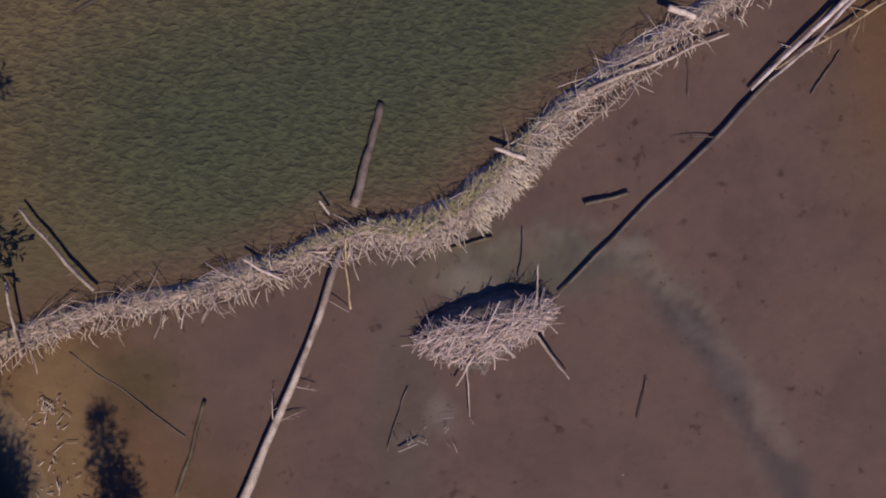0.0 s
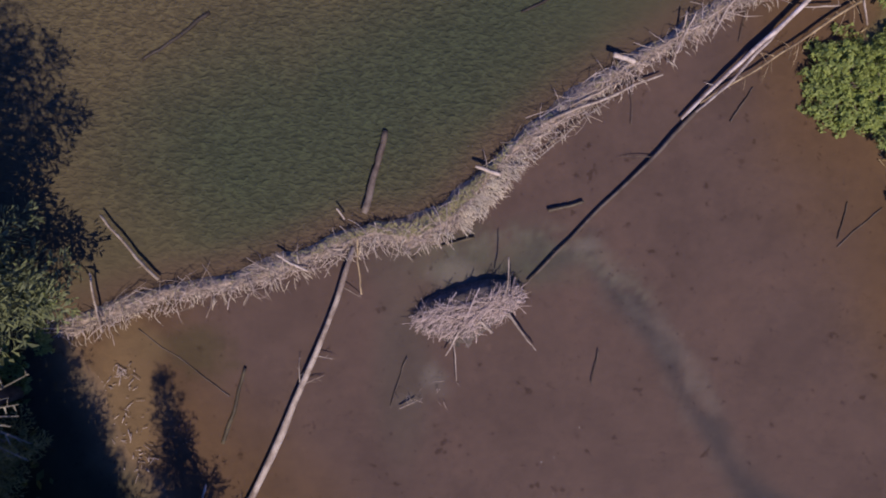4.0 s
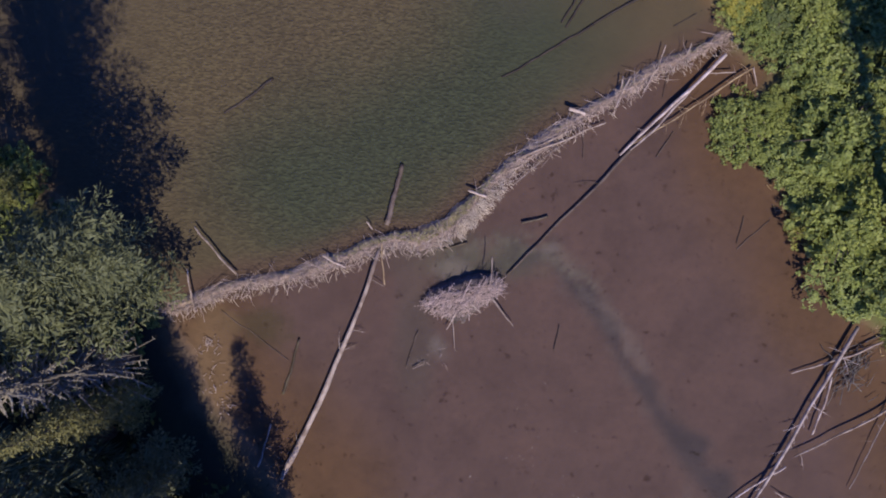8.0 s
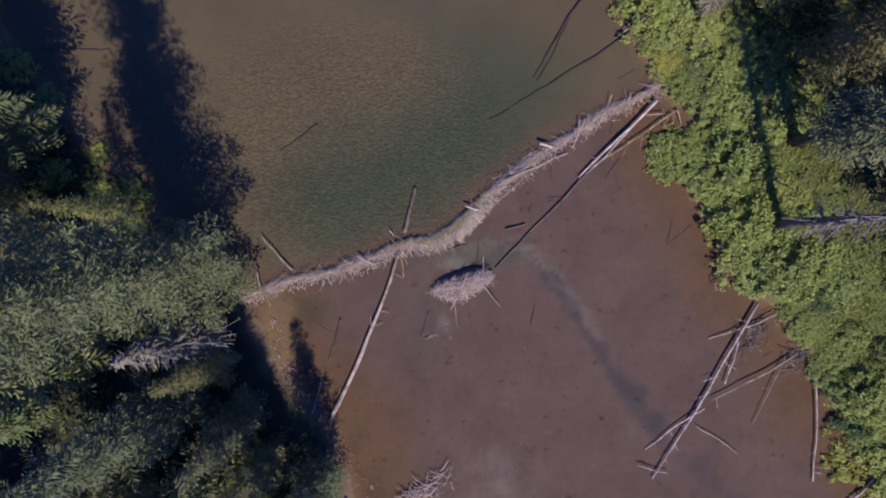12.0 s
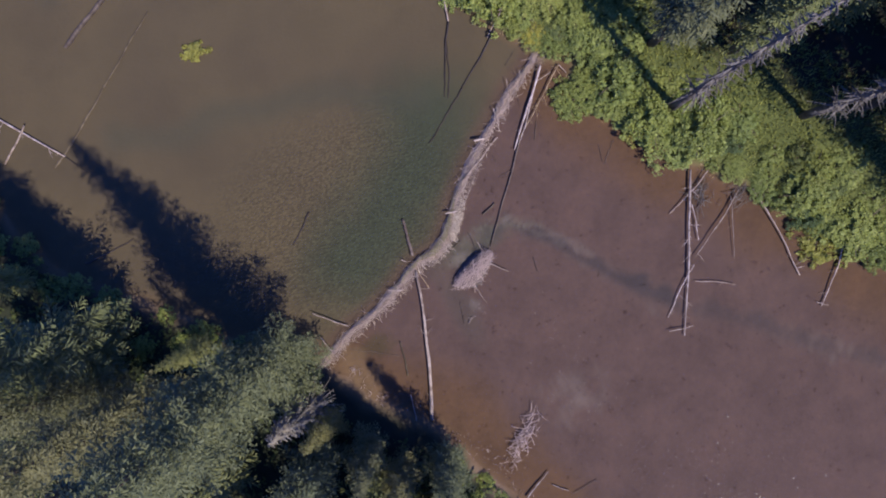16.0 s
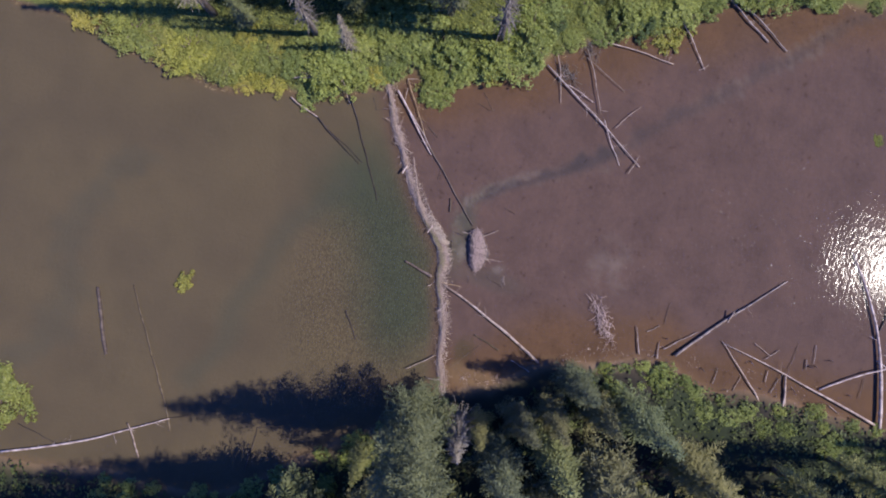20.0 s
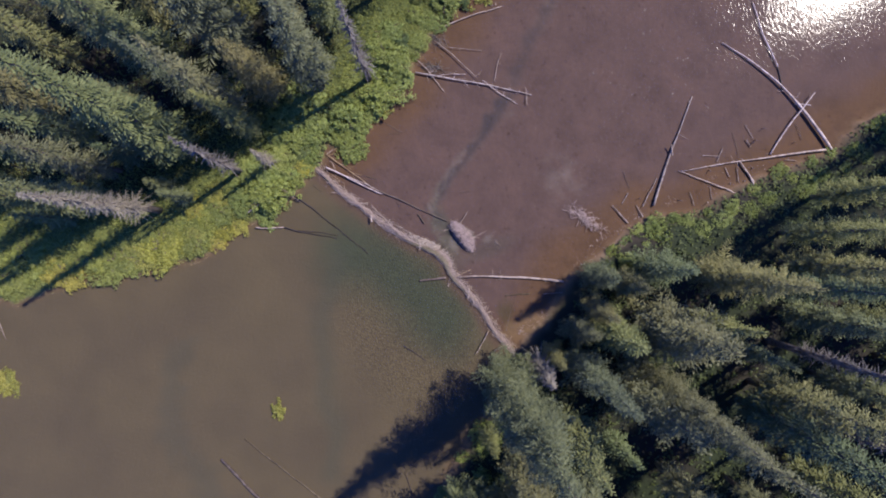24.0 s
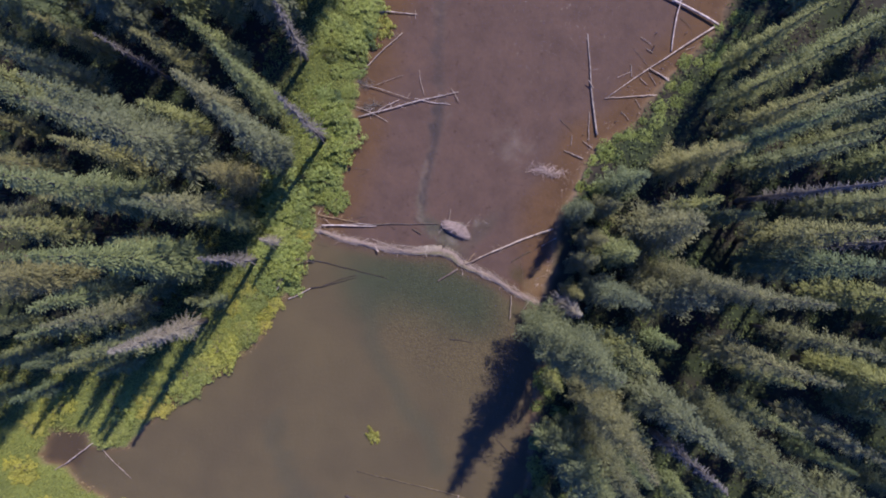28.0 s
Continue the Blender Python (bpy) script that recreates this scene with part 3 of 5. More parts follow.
def snag_meshes(h, reach, seed, shaggy=False):
    """A dead spruce: grey trunk and whorls of bare lichened twigs."""
    rng = random.Random(seed)
    r0 = 0.012 * h + 0.05
    bend = rng.uniform(-0.03, 0.03) * h
    pts = [(bend * (k / 7) ** 2, 0, h * k / 7 - (0.3 if k == 0 else 0)) for k in range(8)]
    trunk = mesh_of("trunk", *tube(pts, [r0 * (1 - 0.9 * k / 7) for k in range(8)], 7), SNAG_WOOD, True)
    acc = ([], [])
    z = h * 0.2
    while z < h:
        q = z / h
        for k in range(9 if shaggy else 5):
            ang = rng.uniform(0, 6.283)
            ln = reach * (1.05 - q) * rng.uniform(0.5, 1.2) + 0.15
            o = Vector((bend * q * q, 0, z))
            d = Vector((math.cos(ang), math.sin(ang), rng.uniform(-0.35, 0.1)))
            mid = o + d * ln * 0.55
            tip = o + d * ln + Vector((rng.uniform(-0.15, 0.15), rng.uniform(-0.15, 0.15), -0.12)) * ln
            join(acc, tube([o, mid, tip], [0.035, 0.024, 0.008], 3, False))
            for _ in range(8 if shaggy else 5):
                t = rng.uniform(0.2 if shaggy else 0.3, 1.0)
                p = o.lerp(tip, t)
                e2 = p + Vector((rng.uniform(-1, 1), rng.uniform(-1, 1), rng.uniform(-0.5, 0.2))) * (0.42 if shaggy else 0.32) * ln * (1.1 - t)
                join(acc, tube([p, e2], [0.02, 0.006], 3, False))
        z += rng.uniform(0.2, 0.4)
    return trunk, mesh_of("branchwork", *acc, BARE_LICHEN if shaggy else LICHEN)


def bush_meshes(radius, height, seed, leaves, count, size):
    """A shrub: several stems and a crown of many small leafy shoots of uneven height, with gaps between them."""
    rng = random.Random(seed)
    stems, v, f = ([], []), [], []
    ph = [rng.uniform(0, 6.283) for _ in range(4)]
    edge = lambda a: radius * (1 + 0.2 * math.sin(2 * a + ph[0]) + 0.12 * math.sin(5 * a + ph[1]) + 0.08 * math.sin(11 * a + ph[2]))
    for k in range(9):
        a = rng.uniform(0, 6.283)
        r = edge(a) * rng.uniform(0.3, 0.8)
        x, y = math.cos(a) * r, math.sin(a) * r
        join(stems, tube([(x * 0.12, y * 0.12, -0.15), (x * 0.5, y * 0.5, height * 0.4), (x, y, height * 0.62)], [0.04, 0.028, 0.01], 4, False))
    shoots = int(46 * radius * radius) + 8
    for i in range(shoots):
        a = rng.uniform(0, 6.283)
        q = math.sqrt(rng.random()) * rng.uniform(0.9, 1.08)
        cx, cy = math.cos(a) * q * edge(a), math.sin(a) * q * edge(a)
        rise = 0.72 + 0.34 * noise.noise((cx * 1.1 + seed, cy * 1.1, seed)) + rng.uniform(-0.2, 0.2)
        top = max(0.08, height * rise * max(0.1, 1 - min(q, 1) ** 3.0) ** 0.5)
        rc = rng.uniform(0.12, 0.34) * min(1.0, 0.5 + 0.35 * radius)
        tilt = Vector((math.cos(a), math.sin(a), 0)) * q * 0.5 + Vector((rng.gauss(0, 0.25), rng.gauss(0, 0.25), 1))
        tilt.normalize()
        for _ in range(max(8, count // shoots)):
            d = Vector((rng.gauss(0, 1), rng.gauss(0, 1), rng.gauss(0.25, 0.8))).normalized()
            p = Vector((cx, cy, top)) + Vector((d.x, d.y, d.z * 0.75 - 0.7)) * rc * rng.uniform(0.55, 1.1)
            if p.z < 0.03:
                p.z = rng.uniform(0.03, 0.12)
            n = (d * 0.55 + tilt * 0.6 + Vector((rng.gauss(0, 0.65), rng.gauss(0, 0.65), 0))).normalized()
            u = n.cross(Vector((rng.gauss(0, 1), rng.gauss(0, 1), rng.gauss(0, 1))))
            if u.length < 0.1:
                continue
            u.normalize()
            w = u.cross(n)
            z = size * rng.uniform(0.6, 1.35)
            b = len(v)
            v.extend([p - u * z * 0.7 + w * z * 0.5, p + u * z - n * z * 0.2, p - u * z * 0.7 - w * z * 0.5])
            f.append((b, b + 1, b + 2))
    return mesh_of("rootstock", *stems, BARK), mesh_of("leaves", v, f, leaves)


SPRUCES, OLDS, SNAGS, NEAR = [], [], [], []
for i, (h, r) in enumerate(((29, 2.1), (20, 2.0), (11, 1.4), (24, 1.8))):
    NEAR.append((h, spruce_meshes(h, r, 3 + i, SPRUCE_OLD if i in (1, 3) else SPRUCE, 0.08, 0.4, 0.42, 2)))
CLOSE = []
for i, (h, r) in enumerate(((28, 2.2), (13, 1.6))):
    CLOSE.append((h, spruce_meshes(h, r, 23 + i, SPRUCE_OLD, 0.06, 0.54, 0.4 if i == 0 else 0.33, 3)))
DENSE = [(26, spruce_meshes(26, 2.55, 29, SPRUCE_OLD, 0.04, 0.56, 0.36, 3, 0.66))]
for i, (h, r) in enumerate(((30, 2.0), (26, 1.8), (22, 1.6), (18, 1.45), (13, 1.25), (8, 1.05), (24, 1.4))):
    SPRUCES.append((h, spruce_meshes(h, r, 11 + i, SPRUCE)))
for i, (h, r) in enumerate(((28, 2.1), (23, 1.85), (19, 1.55))):
    OLDS.append((h, spruce_meshes(h, r, 41 + i, SPRUCE_OLD, 0.14, 0.42, 0.44)))
for i, (h, r) in enumerate(((20, 0.95), (14, 0.9), (24, 1.1))):
    SNAGS.append((h, snag_meshes(h, r, 71 + i)))
ALDERS = [bush_meshes(r, h, 91 + i, ALDER, n, 0.09) for i, (r, h, n) in enumerate(((1.4, 0.8, 3400), (1.8, 1.0, 5200), (1.0, 0.6, 1900), (1.5, 1.3, 4000)))]
DARKS = [bush_meshes(1.2, 1.0, 140, SCRUB, 3000, 0.085)]
WILLOWS = [bush_meshes(r, h, 121 + i, SEDGE, n, 0.085) for i, (r, h, n) in enumerate(((1.4, 0.4, 3800), (0.7, 0.4, 1300)))]

SHAGGY = [(9.5, snag_meshes(9.5, 1.15, 77, True)), (20, snag_meshes(20, 1.3, 78, True))]
tree_rng = random.Random(5)
TREES = []


def tree(x, y, kind, h, label="", lean=0.0, wide=1.0):
    pool = dict(spruce=SPRUCES, old=OLDS, snag=SNAGS, near=NEAR, close=CLOSE, dense=DENSE, shaggy=SHAGGY)[kind]
    base, (trunk, crown) = min(pool, key=lambda q: abs(q[0] - h) + tree_rng.uniform(0, 2.5))
    s = h / base
    name = "dead_spruce" if kind in ("snag", "shaggy") else "spruce_tree"
    label = label or dict(spruce="tall dark green spruce with drooping boughs on the bank", old="tall olive-grey lichened spruce in the forest", close="green spruce with dense feathery boughs beside the dam", dense="tall dark green spruce with dense boughs at the dam end", near="tall green spruce with feathery boughs on the pond bank",
                          snag="bare grey dead spruce with brittle twigs", shaggy="dead spruce shaggy with pale grey lichen")[kind]
    ob = thing(name, (x, y, ground_z(x, y)), label, "tree", "forest on the banks")
    w = (tree_rng.uniform(0.9, 1.12) if kind in ("close", "dense", "shaggy", "snag") else tree_rng.uniform(0.94, 1.15)) * wide
    ob.matrix_basis = pose(x, y, ground_z(x, y), tree_rng.uniform(-1.5, 1.5) + lean, tree_rng.uniform(-1.5, 1.5), tree_rng.uniform(0, 360)) @ Matrix.Diagonal((s * w, s * w, s, 1))
    piece("trunk", trunk, ob)
    limbs = piece("branchwork" if kind in ("snag", "shaggy") else "crown", crown, ob)
    if kind in ("snag", "shaggy"):
        tagged(limbs, kind="stuff")
    TREES.append((x, y))


def bush(x, y, pool, i, scale=1.0, label="", name="alder_bush", group="shrubs along the shore"):
    stems, leaves = pool[i]
    ob = thing(name, (x, y, 0), label or "bright green leafy alder bush at the water's edge", "shrub", group)
    ob.matrix_basis = pose(x, y, max(ground_z(x, y), -0.3), 0, 0, tree_rng.uniform(0, 360)) @ Matrix.Diagonal((scale, scale, scale * tree_rng.uniform(0.4, 1.0), 1))
    tagged(piece("rootstock", stems, ob), kind="stuff")
    tagged(piece("leaves", leaves, ob), kind="stuff")


# trees whose shadows reach over the water
for x, y, k, h, w in ((-11.9, -0.9, "dense", 24.5, 1.0), (-5.9, -10.6, "close", 9.4, 1.1), (-15.2, 2.0, "near", 7, 1.0), (-19.0, 5.2, "near", 28, 1.2),
                      (-10.7, -5.3, "close", 8, 1.0), (-9.4, -7.7, "close", 9, 1.0), (-8.3, -9.7, "close", 9.5, 0.95), (-10.3, -10.0, "near", 13, 1.0), (-7.2, -12.6, "close", 9.5, 1.0),
                      (-6.8, -15.2, "near", 12, 1.0), (-2.4, -44.0, "spruce", 18, 1.0), (-2.0, -48.5, "spruce", 20, 1.0), (-1.6, -53.0, "spruce", 21, 1.1), (-4.6, -47.0, "spruce", 22, 1.1), (-4.4, -51.5, "spruce", 24, 1.1)):
    tree(x, y, k, h, wide=w)
tree(-11.0, -4.0, "shaggy", 9.3, "short dead spruce shaggy with lichen at the dam end", wide=1.3)
KEY_TREES = ((-10.5, -25.9, 'spruce', 21, 0.8), (-8.3, -27.1, 'spruce', 18.5, 0.8), (-9.0, -19.6, 'near', 16.5, 1.1), (-14.2, -24.5, 'spruce', 20.5, 0.85), (-16.4, -22.8, 'snag', 23, 1.0), (-19.0, -20.1, 'old', 22.5, 0.95), 
             (-11.2, -13.8, 'close', 17, 1.2), (-9.6, -10.4, 'close', 7.0, 0.9), (-15.0, -11.9, 'close', 22, 0.9), (-19.0, -13.9, 'old', 22.0, 0.8), (-11.7, -6.7, 'near', 20, 0.8), (-15.4, -9.9, 'close', 17, 1.2), 
             (-17.6, 0.1, 'close', 25, 1.0), (-25.5, -5.5, 'close', 26, 0.9), (-22.8, -10.4, 'old', 22.5, 0.85), (-26.0, -1.3, 'snag', 17.5, 1.3), (-20.4, 3.0, 'close', 22, 0.95), 
             (-31.6, -10.9, 'old', 20.0, 0.85), (-25.7, -15.3, 'old', 21.0, 0.75), (-20.0, -18.6, 'spruce', 23.5, 1.0), (-9.9, -32.1, 'spruce', 19.0, 0.9), (-13.7, -29.1, 'spruce', 20.5, 0.9), (-16.0, -28.9, 'spruce', 18.5, 0.8), 
             (-6.4, -30.6, 'spruce', 19.5, 0.9), (-11.2, -23.3, 'spruce', 21.5, 0.8), (-2.9, -31.3, 'spruce', 17.0, 0.9), (18.2, 13.5, 'old', 17.6, 0.95), (20.8, 19.5, 'spruce', 8.3, 1.05), (12.6, 13.8, 'snag', 15.0, 0.95), 
             (16.4, 21.2, 'spruce', 7.4, 1.05), (13.5, 19.9, 'spruce', 4.8, 1.26), (18.3, 27.1, 'spruce', 14.4, 0.89), (11.9, 21.3, 'shaggy', 18.0, 1.1), (15.3, 28.7, 'spruce', 11.5, 0.95), (20.7, 33.5, 'spruce', 11.8, 0.95), 
             (25.3, 30.5, 'old', 11.5, 1.05), (22.9, 31.9, 'spruce', 11.2, 0.95), (28.2, 29.5, 'old', 10.9, 1.16), (28.8, 24.1, 'old', 14.1, 1.21), (25.2, 13.8, 'old', 18.3, 1.0), (17.9, 8.6, 'close', 15, 0.9), 
             (30.6, 19.8, 'old', 14.7, 1.16), (27.1, 11.6, 'old', 21.1, 1.16), (34.9, 15.2, 'spruce', 14.4, 1.05), (22.4, 5.2, 'old', 18.7, 1.05), (16.0, 0.9, 'snag', 17, 1.0), (22.7, -3.4, 'snag', 13.6, 1.26), 
             (26.1, 1.0, 'spruce', 14.8, 0.95), (28.2, 4.5, 'old', 14.4, 1.05), (30.6, 7.2, 'snag', 12.8, 1.05), (35.0, 9.2, 'old', 13.3, 1.05), (36.9, 13.3, 'spruce', 14.0, 1.05), (34.4, 18.9, 'old', 12.5, 1.16), 
             (24.8, 34.5, 'spruce', 10.6, 1.05))
for x, y, k, h, w in KEY_TREES:
    if shore_distance(np.array([x]), np.array([y]))[0] > 1.0:
        tree(x, y, k, h, wide=w)
LISTED = list(TREES)
SHADOW = Vector((-SUN_WAY.x, -SUN_WAY.y)) / SUN_WAY.z


def tallest(x, y):
    """The height up to which a tree's shadow stays on the bank."""
    hs = np.arange(2.0, 31.0, 1.0)
    side = (-0.9, 0.9)
    wet = np.nonzero(np.minimum(*(shore_distance(x + SHADOW.x * hs + s, y + SHADOW.y * hs) for s in side)) < -0.5)[0]
    return 30.0 if len(wet) == 0 else float(hs[wet[0]]) - 1.0


def TREELINE(y):
    """The edge of the forest behind the sedge meadow."""
    return float(np.interp(y, [18, 21.3, 26.6, 31.9, 36.9, 42.4, 46.4], [11.0, 11.6, 13.4, 16.3, 17.4, 17.2, 15.9]))


def grow(lo_x, hi_x, lo_y, hi_y, spacing, most, margin):
    made, tries = 0, 0
    while made < most and tries < 2500:
        tries += 1
        x, y = tree_rng.uniform(lo_x, hi_x), tree_rng.uniform(lo_y, hi_y)
        if any((x - a) ** 2 + (y - b) ** 2 < spacing ** 2 for a, b in TREES):
            continue
        if not (abs(x + y) < 66 and abs(x - y) < 42 or abs(0.29 * x - 0.96 * y) < 40 and abs(0.96 * x + 0.29 * y) < 27):
            continue
        d = float(shore_distance(np.array([x]), np.array([y]))[0])
        if math.hypot(x + 21, y + 11) < 3.2 or math.hypot(x + 13.5, y + 6.5) < 3.0:
            continue
        if d < margin(x, y) or x > 0 and y > 18 and x < TREELINE(y):
            continue
        h = min(tree_rng.choice((28, 26, 24, 22, 20, 17, 13)) * tree_rng.uniform(0.9, 1.1), tallest(x, y))
        if -34 < x < -20 and -3 < y < 14:
            h = min(h, 11)
        if x > 10 and y > 27 and x < 27:
            h = min(h, 7 + 1.6 * (x - TREELINE(y)))
        if any((x - a) ** 2 + (y - b) ** 2 < 11 for a, b in LISTED):
            continue
        if x < 0 and any((x - a) ** 2 + (y - b) ** 2 < 20 for a, b in LISTED):
            h = min(h, tree_rng.uniform(8, 15))
        if h < 5:
            continue
        r = tree_rng.random()
        tree(x, y, "snag" if r < 0.035 and h > 9 else "near" if x * x + y * y < 300 and h > 8 and r < 0.8 else "old" if r < 0.42 and h > 14 else "spruce", h)
        made += 1


grow(-50, 0, -48, 45, 3.3, 80, lambda x, y: 3.0 if y < -11 else 0.8)
grow(5, 52, -48, 48, 2.9, 85, lambda x, y: 3.2 if y < 18 else 3.0)

# shrubs along the shores
belt_rng = random.Random(8)
BAY = (12.0, 6.4)
made = []
while len(made) < 96:
    x, y = belt_rng.uniform(5, 36), belt_rng.uniform(-34, 22)
    d = float(shore_distance(np.array([x]), np.array([y]))[0])
    if not 0.3 + 1.7 * noise.noise((x * 0.5, y * 0.5, 9.0)) < d < 4.6 or belt_rng.random() < (d - 1) * 0.32 or any((x - a) ** 2 + (y - b) ** 2 < 1.25 for a, b in made):
        continue
    if math.hypot(x - BAY[0], y - BAY[1]) < 1.5:
        continue
    made.append((x, y))
    small = d < 0.9
    if y > 15 or belt_rng.random() < 0.04:
        bush(x, y, WILLOWS, 0, belt_rng.uniform(0.3, 0.75), "yellow-green willow and sedge shrub at the shore", "willow_bush")
        continue
    if belt_rng.random() < 0.09:
        bush(x, y, DARKS, 0, belt_rng.uniform(0.4, 0.9), "mid-green bushy scrub among the shore alders", "scrub")
        continue
    bush(x, y, ALDERS, 2 if small else belt_rng.randrange(4), belt_rng.uniform(0.45, 0.95) if small else belt_rng.uniform(0.55, 1.3))
bush(11.05, 4.3, ALDERS, 0, 0.85)
for (x0, y0), (x1, y1) in zip(EAST, EAST[1:]):
    steps = max(1, round(math.dist((x0, y0), (x1, y1)) / 1.15))
    for k in range(steps):
        x, y = x0 + (x1 - x0) * (k + 0.5) / steps, y0 + (y1 - y0) * (k + 0.5) / steps
        out = belt_rng.uniform(0.1, 0.8)
        x, y = x + out * (y1 - y0) / math.dist((x0, y0), (x1, y1)), y - out * (x1 - x0) / math.dist((x0, y0), (x1, y1))
        if -24 < y < 14 and math.hypot(x - BAY[0], y - BAY[1]) > 1.3 and belt_rng.random() < 0.85:
            bush(x, y, ALDERS, belt_rng.randrange(4), belt_rng.uniform(0.4, 0.75))
made = []
while len(made) < 62:
    x, y = belt_rng.uniform(-25, -2), belt_rng.uniform(-42, 20)
    d = float(shore_distance(np.array([x]), np.array([y]))[0])
    if -10.5 < x and -11.0 < y < -2.0 and d < 2.3 or not 0.1 < d < 2.3 or any((x - a) ** 2 + (y - b) ** 2 < 1.3 for a, b in made):
        continue
    made.append((x, y))
    bush(x, y, ALDERS, belt_rng.randrange(4), belt_rng.uniform(0.3, 0.62), "low green alder shrub under the bank spruces")
for x, y, s in ((9.1, 26.6, 1.5), (9.0, 22.3, 1.4), (8.6, 19.5, 1.0), (10.0, 31.0, 1.3), (11.0, 35.4, 1.2), (8.9, 24.4, 1.2), (10.6, 28.6, 1.4), (12.5, 33.0, 1.5), (16.4, 37.2, 1.2),
                (10.3, 17.0, 1.0), (20.3, -10.3, 1.3), (13.9, 0.6, 0.8), (-19.4, 28.8, 1.6), (-19.4, 33.0, 1.7), (-16.5, 36.5, 1.5), (17.1, -28.0, 0.3), (18.4, -31.0, 0.6), (19.4, -32.6, 0.5), (9.5, 45.2, 1.2), (6.5, 43.4, 1.0), (3.8, 40.6, 1.3), (2.8, 39.0, 0.8), (5.2, 42.6, 0.9), (14.6, 44.6, 1.2), (17.0, 40.4, 1.1)):
    bush(x, y, WILLOWS, 0, s, "yellow-green sedge and willow clump at the water's edge", "sedge_clump", "sedge clumps")
bush(-7.5, 18.2, WILLOWS, 1, 1.0, "small yellow-green plant clump standing in the pond", "pond_plant", "sedge clumps")


# trees that stand forward of the meadow's edge
for x, y, k, h, w in ((16.8, 11.8, "old", 20, 0.95), (18.4, 17.7, "old", 12.7, 1.0), (16.0, 19.3, "spruce", 10.5, 1.0), (12.0, 18.6, "spruce", 6.5, 1.0),
                      (16.1, 23.1, "old", 18, 0.9), (13.7, 28.2, "spruce", 8.5, 0.9), (12.2, 11.0, "shaggy", 7.5, 0.9)):
    tree(x, y, k, h, wide=w)


def build_undergrowth():
    """Ferns, moss and seedlings on the forest floor, too many to count."""
    rng = np.random.default_rng(4)
    n = 60000
    x, y = rng.uniform(-46, 46, n), rng.uniform(-46, 48, n)
    d = shore_distance(x, y)
    keep = (d > np.where(x > 4, 4.5, np.where((y > -11) & (y < -2), 1.6, 0.2))) & (rng.random(n) < np.where(d < 5, 1.0, 0.55))
    x, y, d = x[keep], y[keep], d[keep]
    z = land_height(x, y, d)
    v, f = [], []
    for px, py, pz in zip(x, y, z):
        for _ in range(2):
            a, t = rng.uniform(0, 6.283), rng.uniform(-0.5, 0.5)
            s = rng.uniform(0.08, 0.2)
            u, w = Vector((math.cos(a), math.sin(a), t)) * s, Vector((-math.sin(a), math.cos(a), rng.uniform(-0.4, 0.4))) * s * 0.5
            p = Vector((px + rng.uniform(-0.3, 0.3), py + rng.uniform(-0.3, 0.3), pz + rng.uniform(0.06, 0.4)))
            b = len(v)
            v.extend([p - u, p + w, p + u, p - w])
            f.append((b, b + 1, b + 2, b + 3))
    tagged(piece("undergrowth", mesh_of("undergrowth", v, f, FERN)), "green ferns and low plants on the forest floor", "undergrowth", kind="stuff")


build_undergrowth()


def build_sedge():
    """The flat sedge meadow along the north-east shore and the grass behind the alders."""
    rng = np.random.default_rng(14)
    n = 230000
    x, y = rng.uniform(6, 40, n), rng.uniform(-36, 50, n)
    d = shore_distance(x, y)
    meadow = (y > 11) & (d > 0.0) & (d < 10)
    strip = (y <= 11) & (d > 0.3) & (d < 9) & (rng.random(n) < 0.7)
    keep = meadow | strip
    x, y = x[keep], y[keep]
    z = land_height(x, y)
    v, f = [], []
    for px, py, pz in zip(x, y, z):
        a, h = rng.uniform(0, 6.283), rng.uniform(0.12, 0.34)
        ox, oy = math.cos(a) * h * 0.9, math.sin(a) * h * 0.9
        wx, wy = -math.sin(a) * 0.035, math.cos(a) * 0.035
        b = len(v)
        v.extend([(px - wx, py - wy, pz - 0.03), (px + wx, py + wy, pz - 0.03), (px + ox, py + oy, pz + h)])
        f.append((b, b + 1, b + 2))
    tagged(piece("sedge_meadow", mesh_of("sedge_meadow", v, f, SEDGE)), "yellow-green sedge meadow along the shore", "sedge", kind="stuff")


def build_fringe():
    """Dead beige grass and roots that hang over the waterline."""
    rng = np.random.default_rng(15)
    n = 60000
    x, y = rng.uniform(4, 36, n), rng.uniform(-36, 46, n)
    d = shore_distance(x, y)
    lobes = np.array([noise.noise((a * 0.8, b * 0.8, 4.0)) for a, b in zip(x, y)])
    keep = (d > -0.45 + lobes * 0.6) & (d < 0.35 + lobes * 0.6) & (lobes > -0.15)
    v, f = [], []
    for px, py in zip(x[keep], y[keep]):
        a, h = rng.uniform(0, 6.283), rng.uniform(0.1, 0.32)
        ox, oy = math.cos(a) * h, math.sin(a) * h
        wx, wy = -math.sin(a) * 0.018, math.cos(a) * 0.018
        b = len(v)
        v.extend([(px - wx, py - wy, 0.0), (px + wx, py + wy, 0.0), (px + ox, py + oy, h * rng.uniform(0.2, 0.8))])
        f.append((b, b + 1, b + 2))
    tagged(piece("dead_grass_fringe", mesh_of("dead_grass_fringe", v, f, FRINGE)), "beige dead grass hanging over the waterline", "grass", kind="stuff")


build_fringe()
build_sedge()


# ---- logs ----
log_rng = random.Random(21)


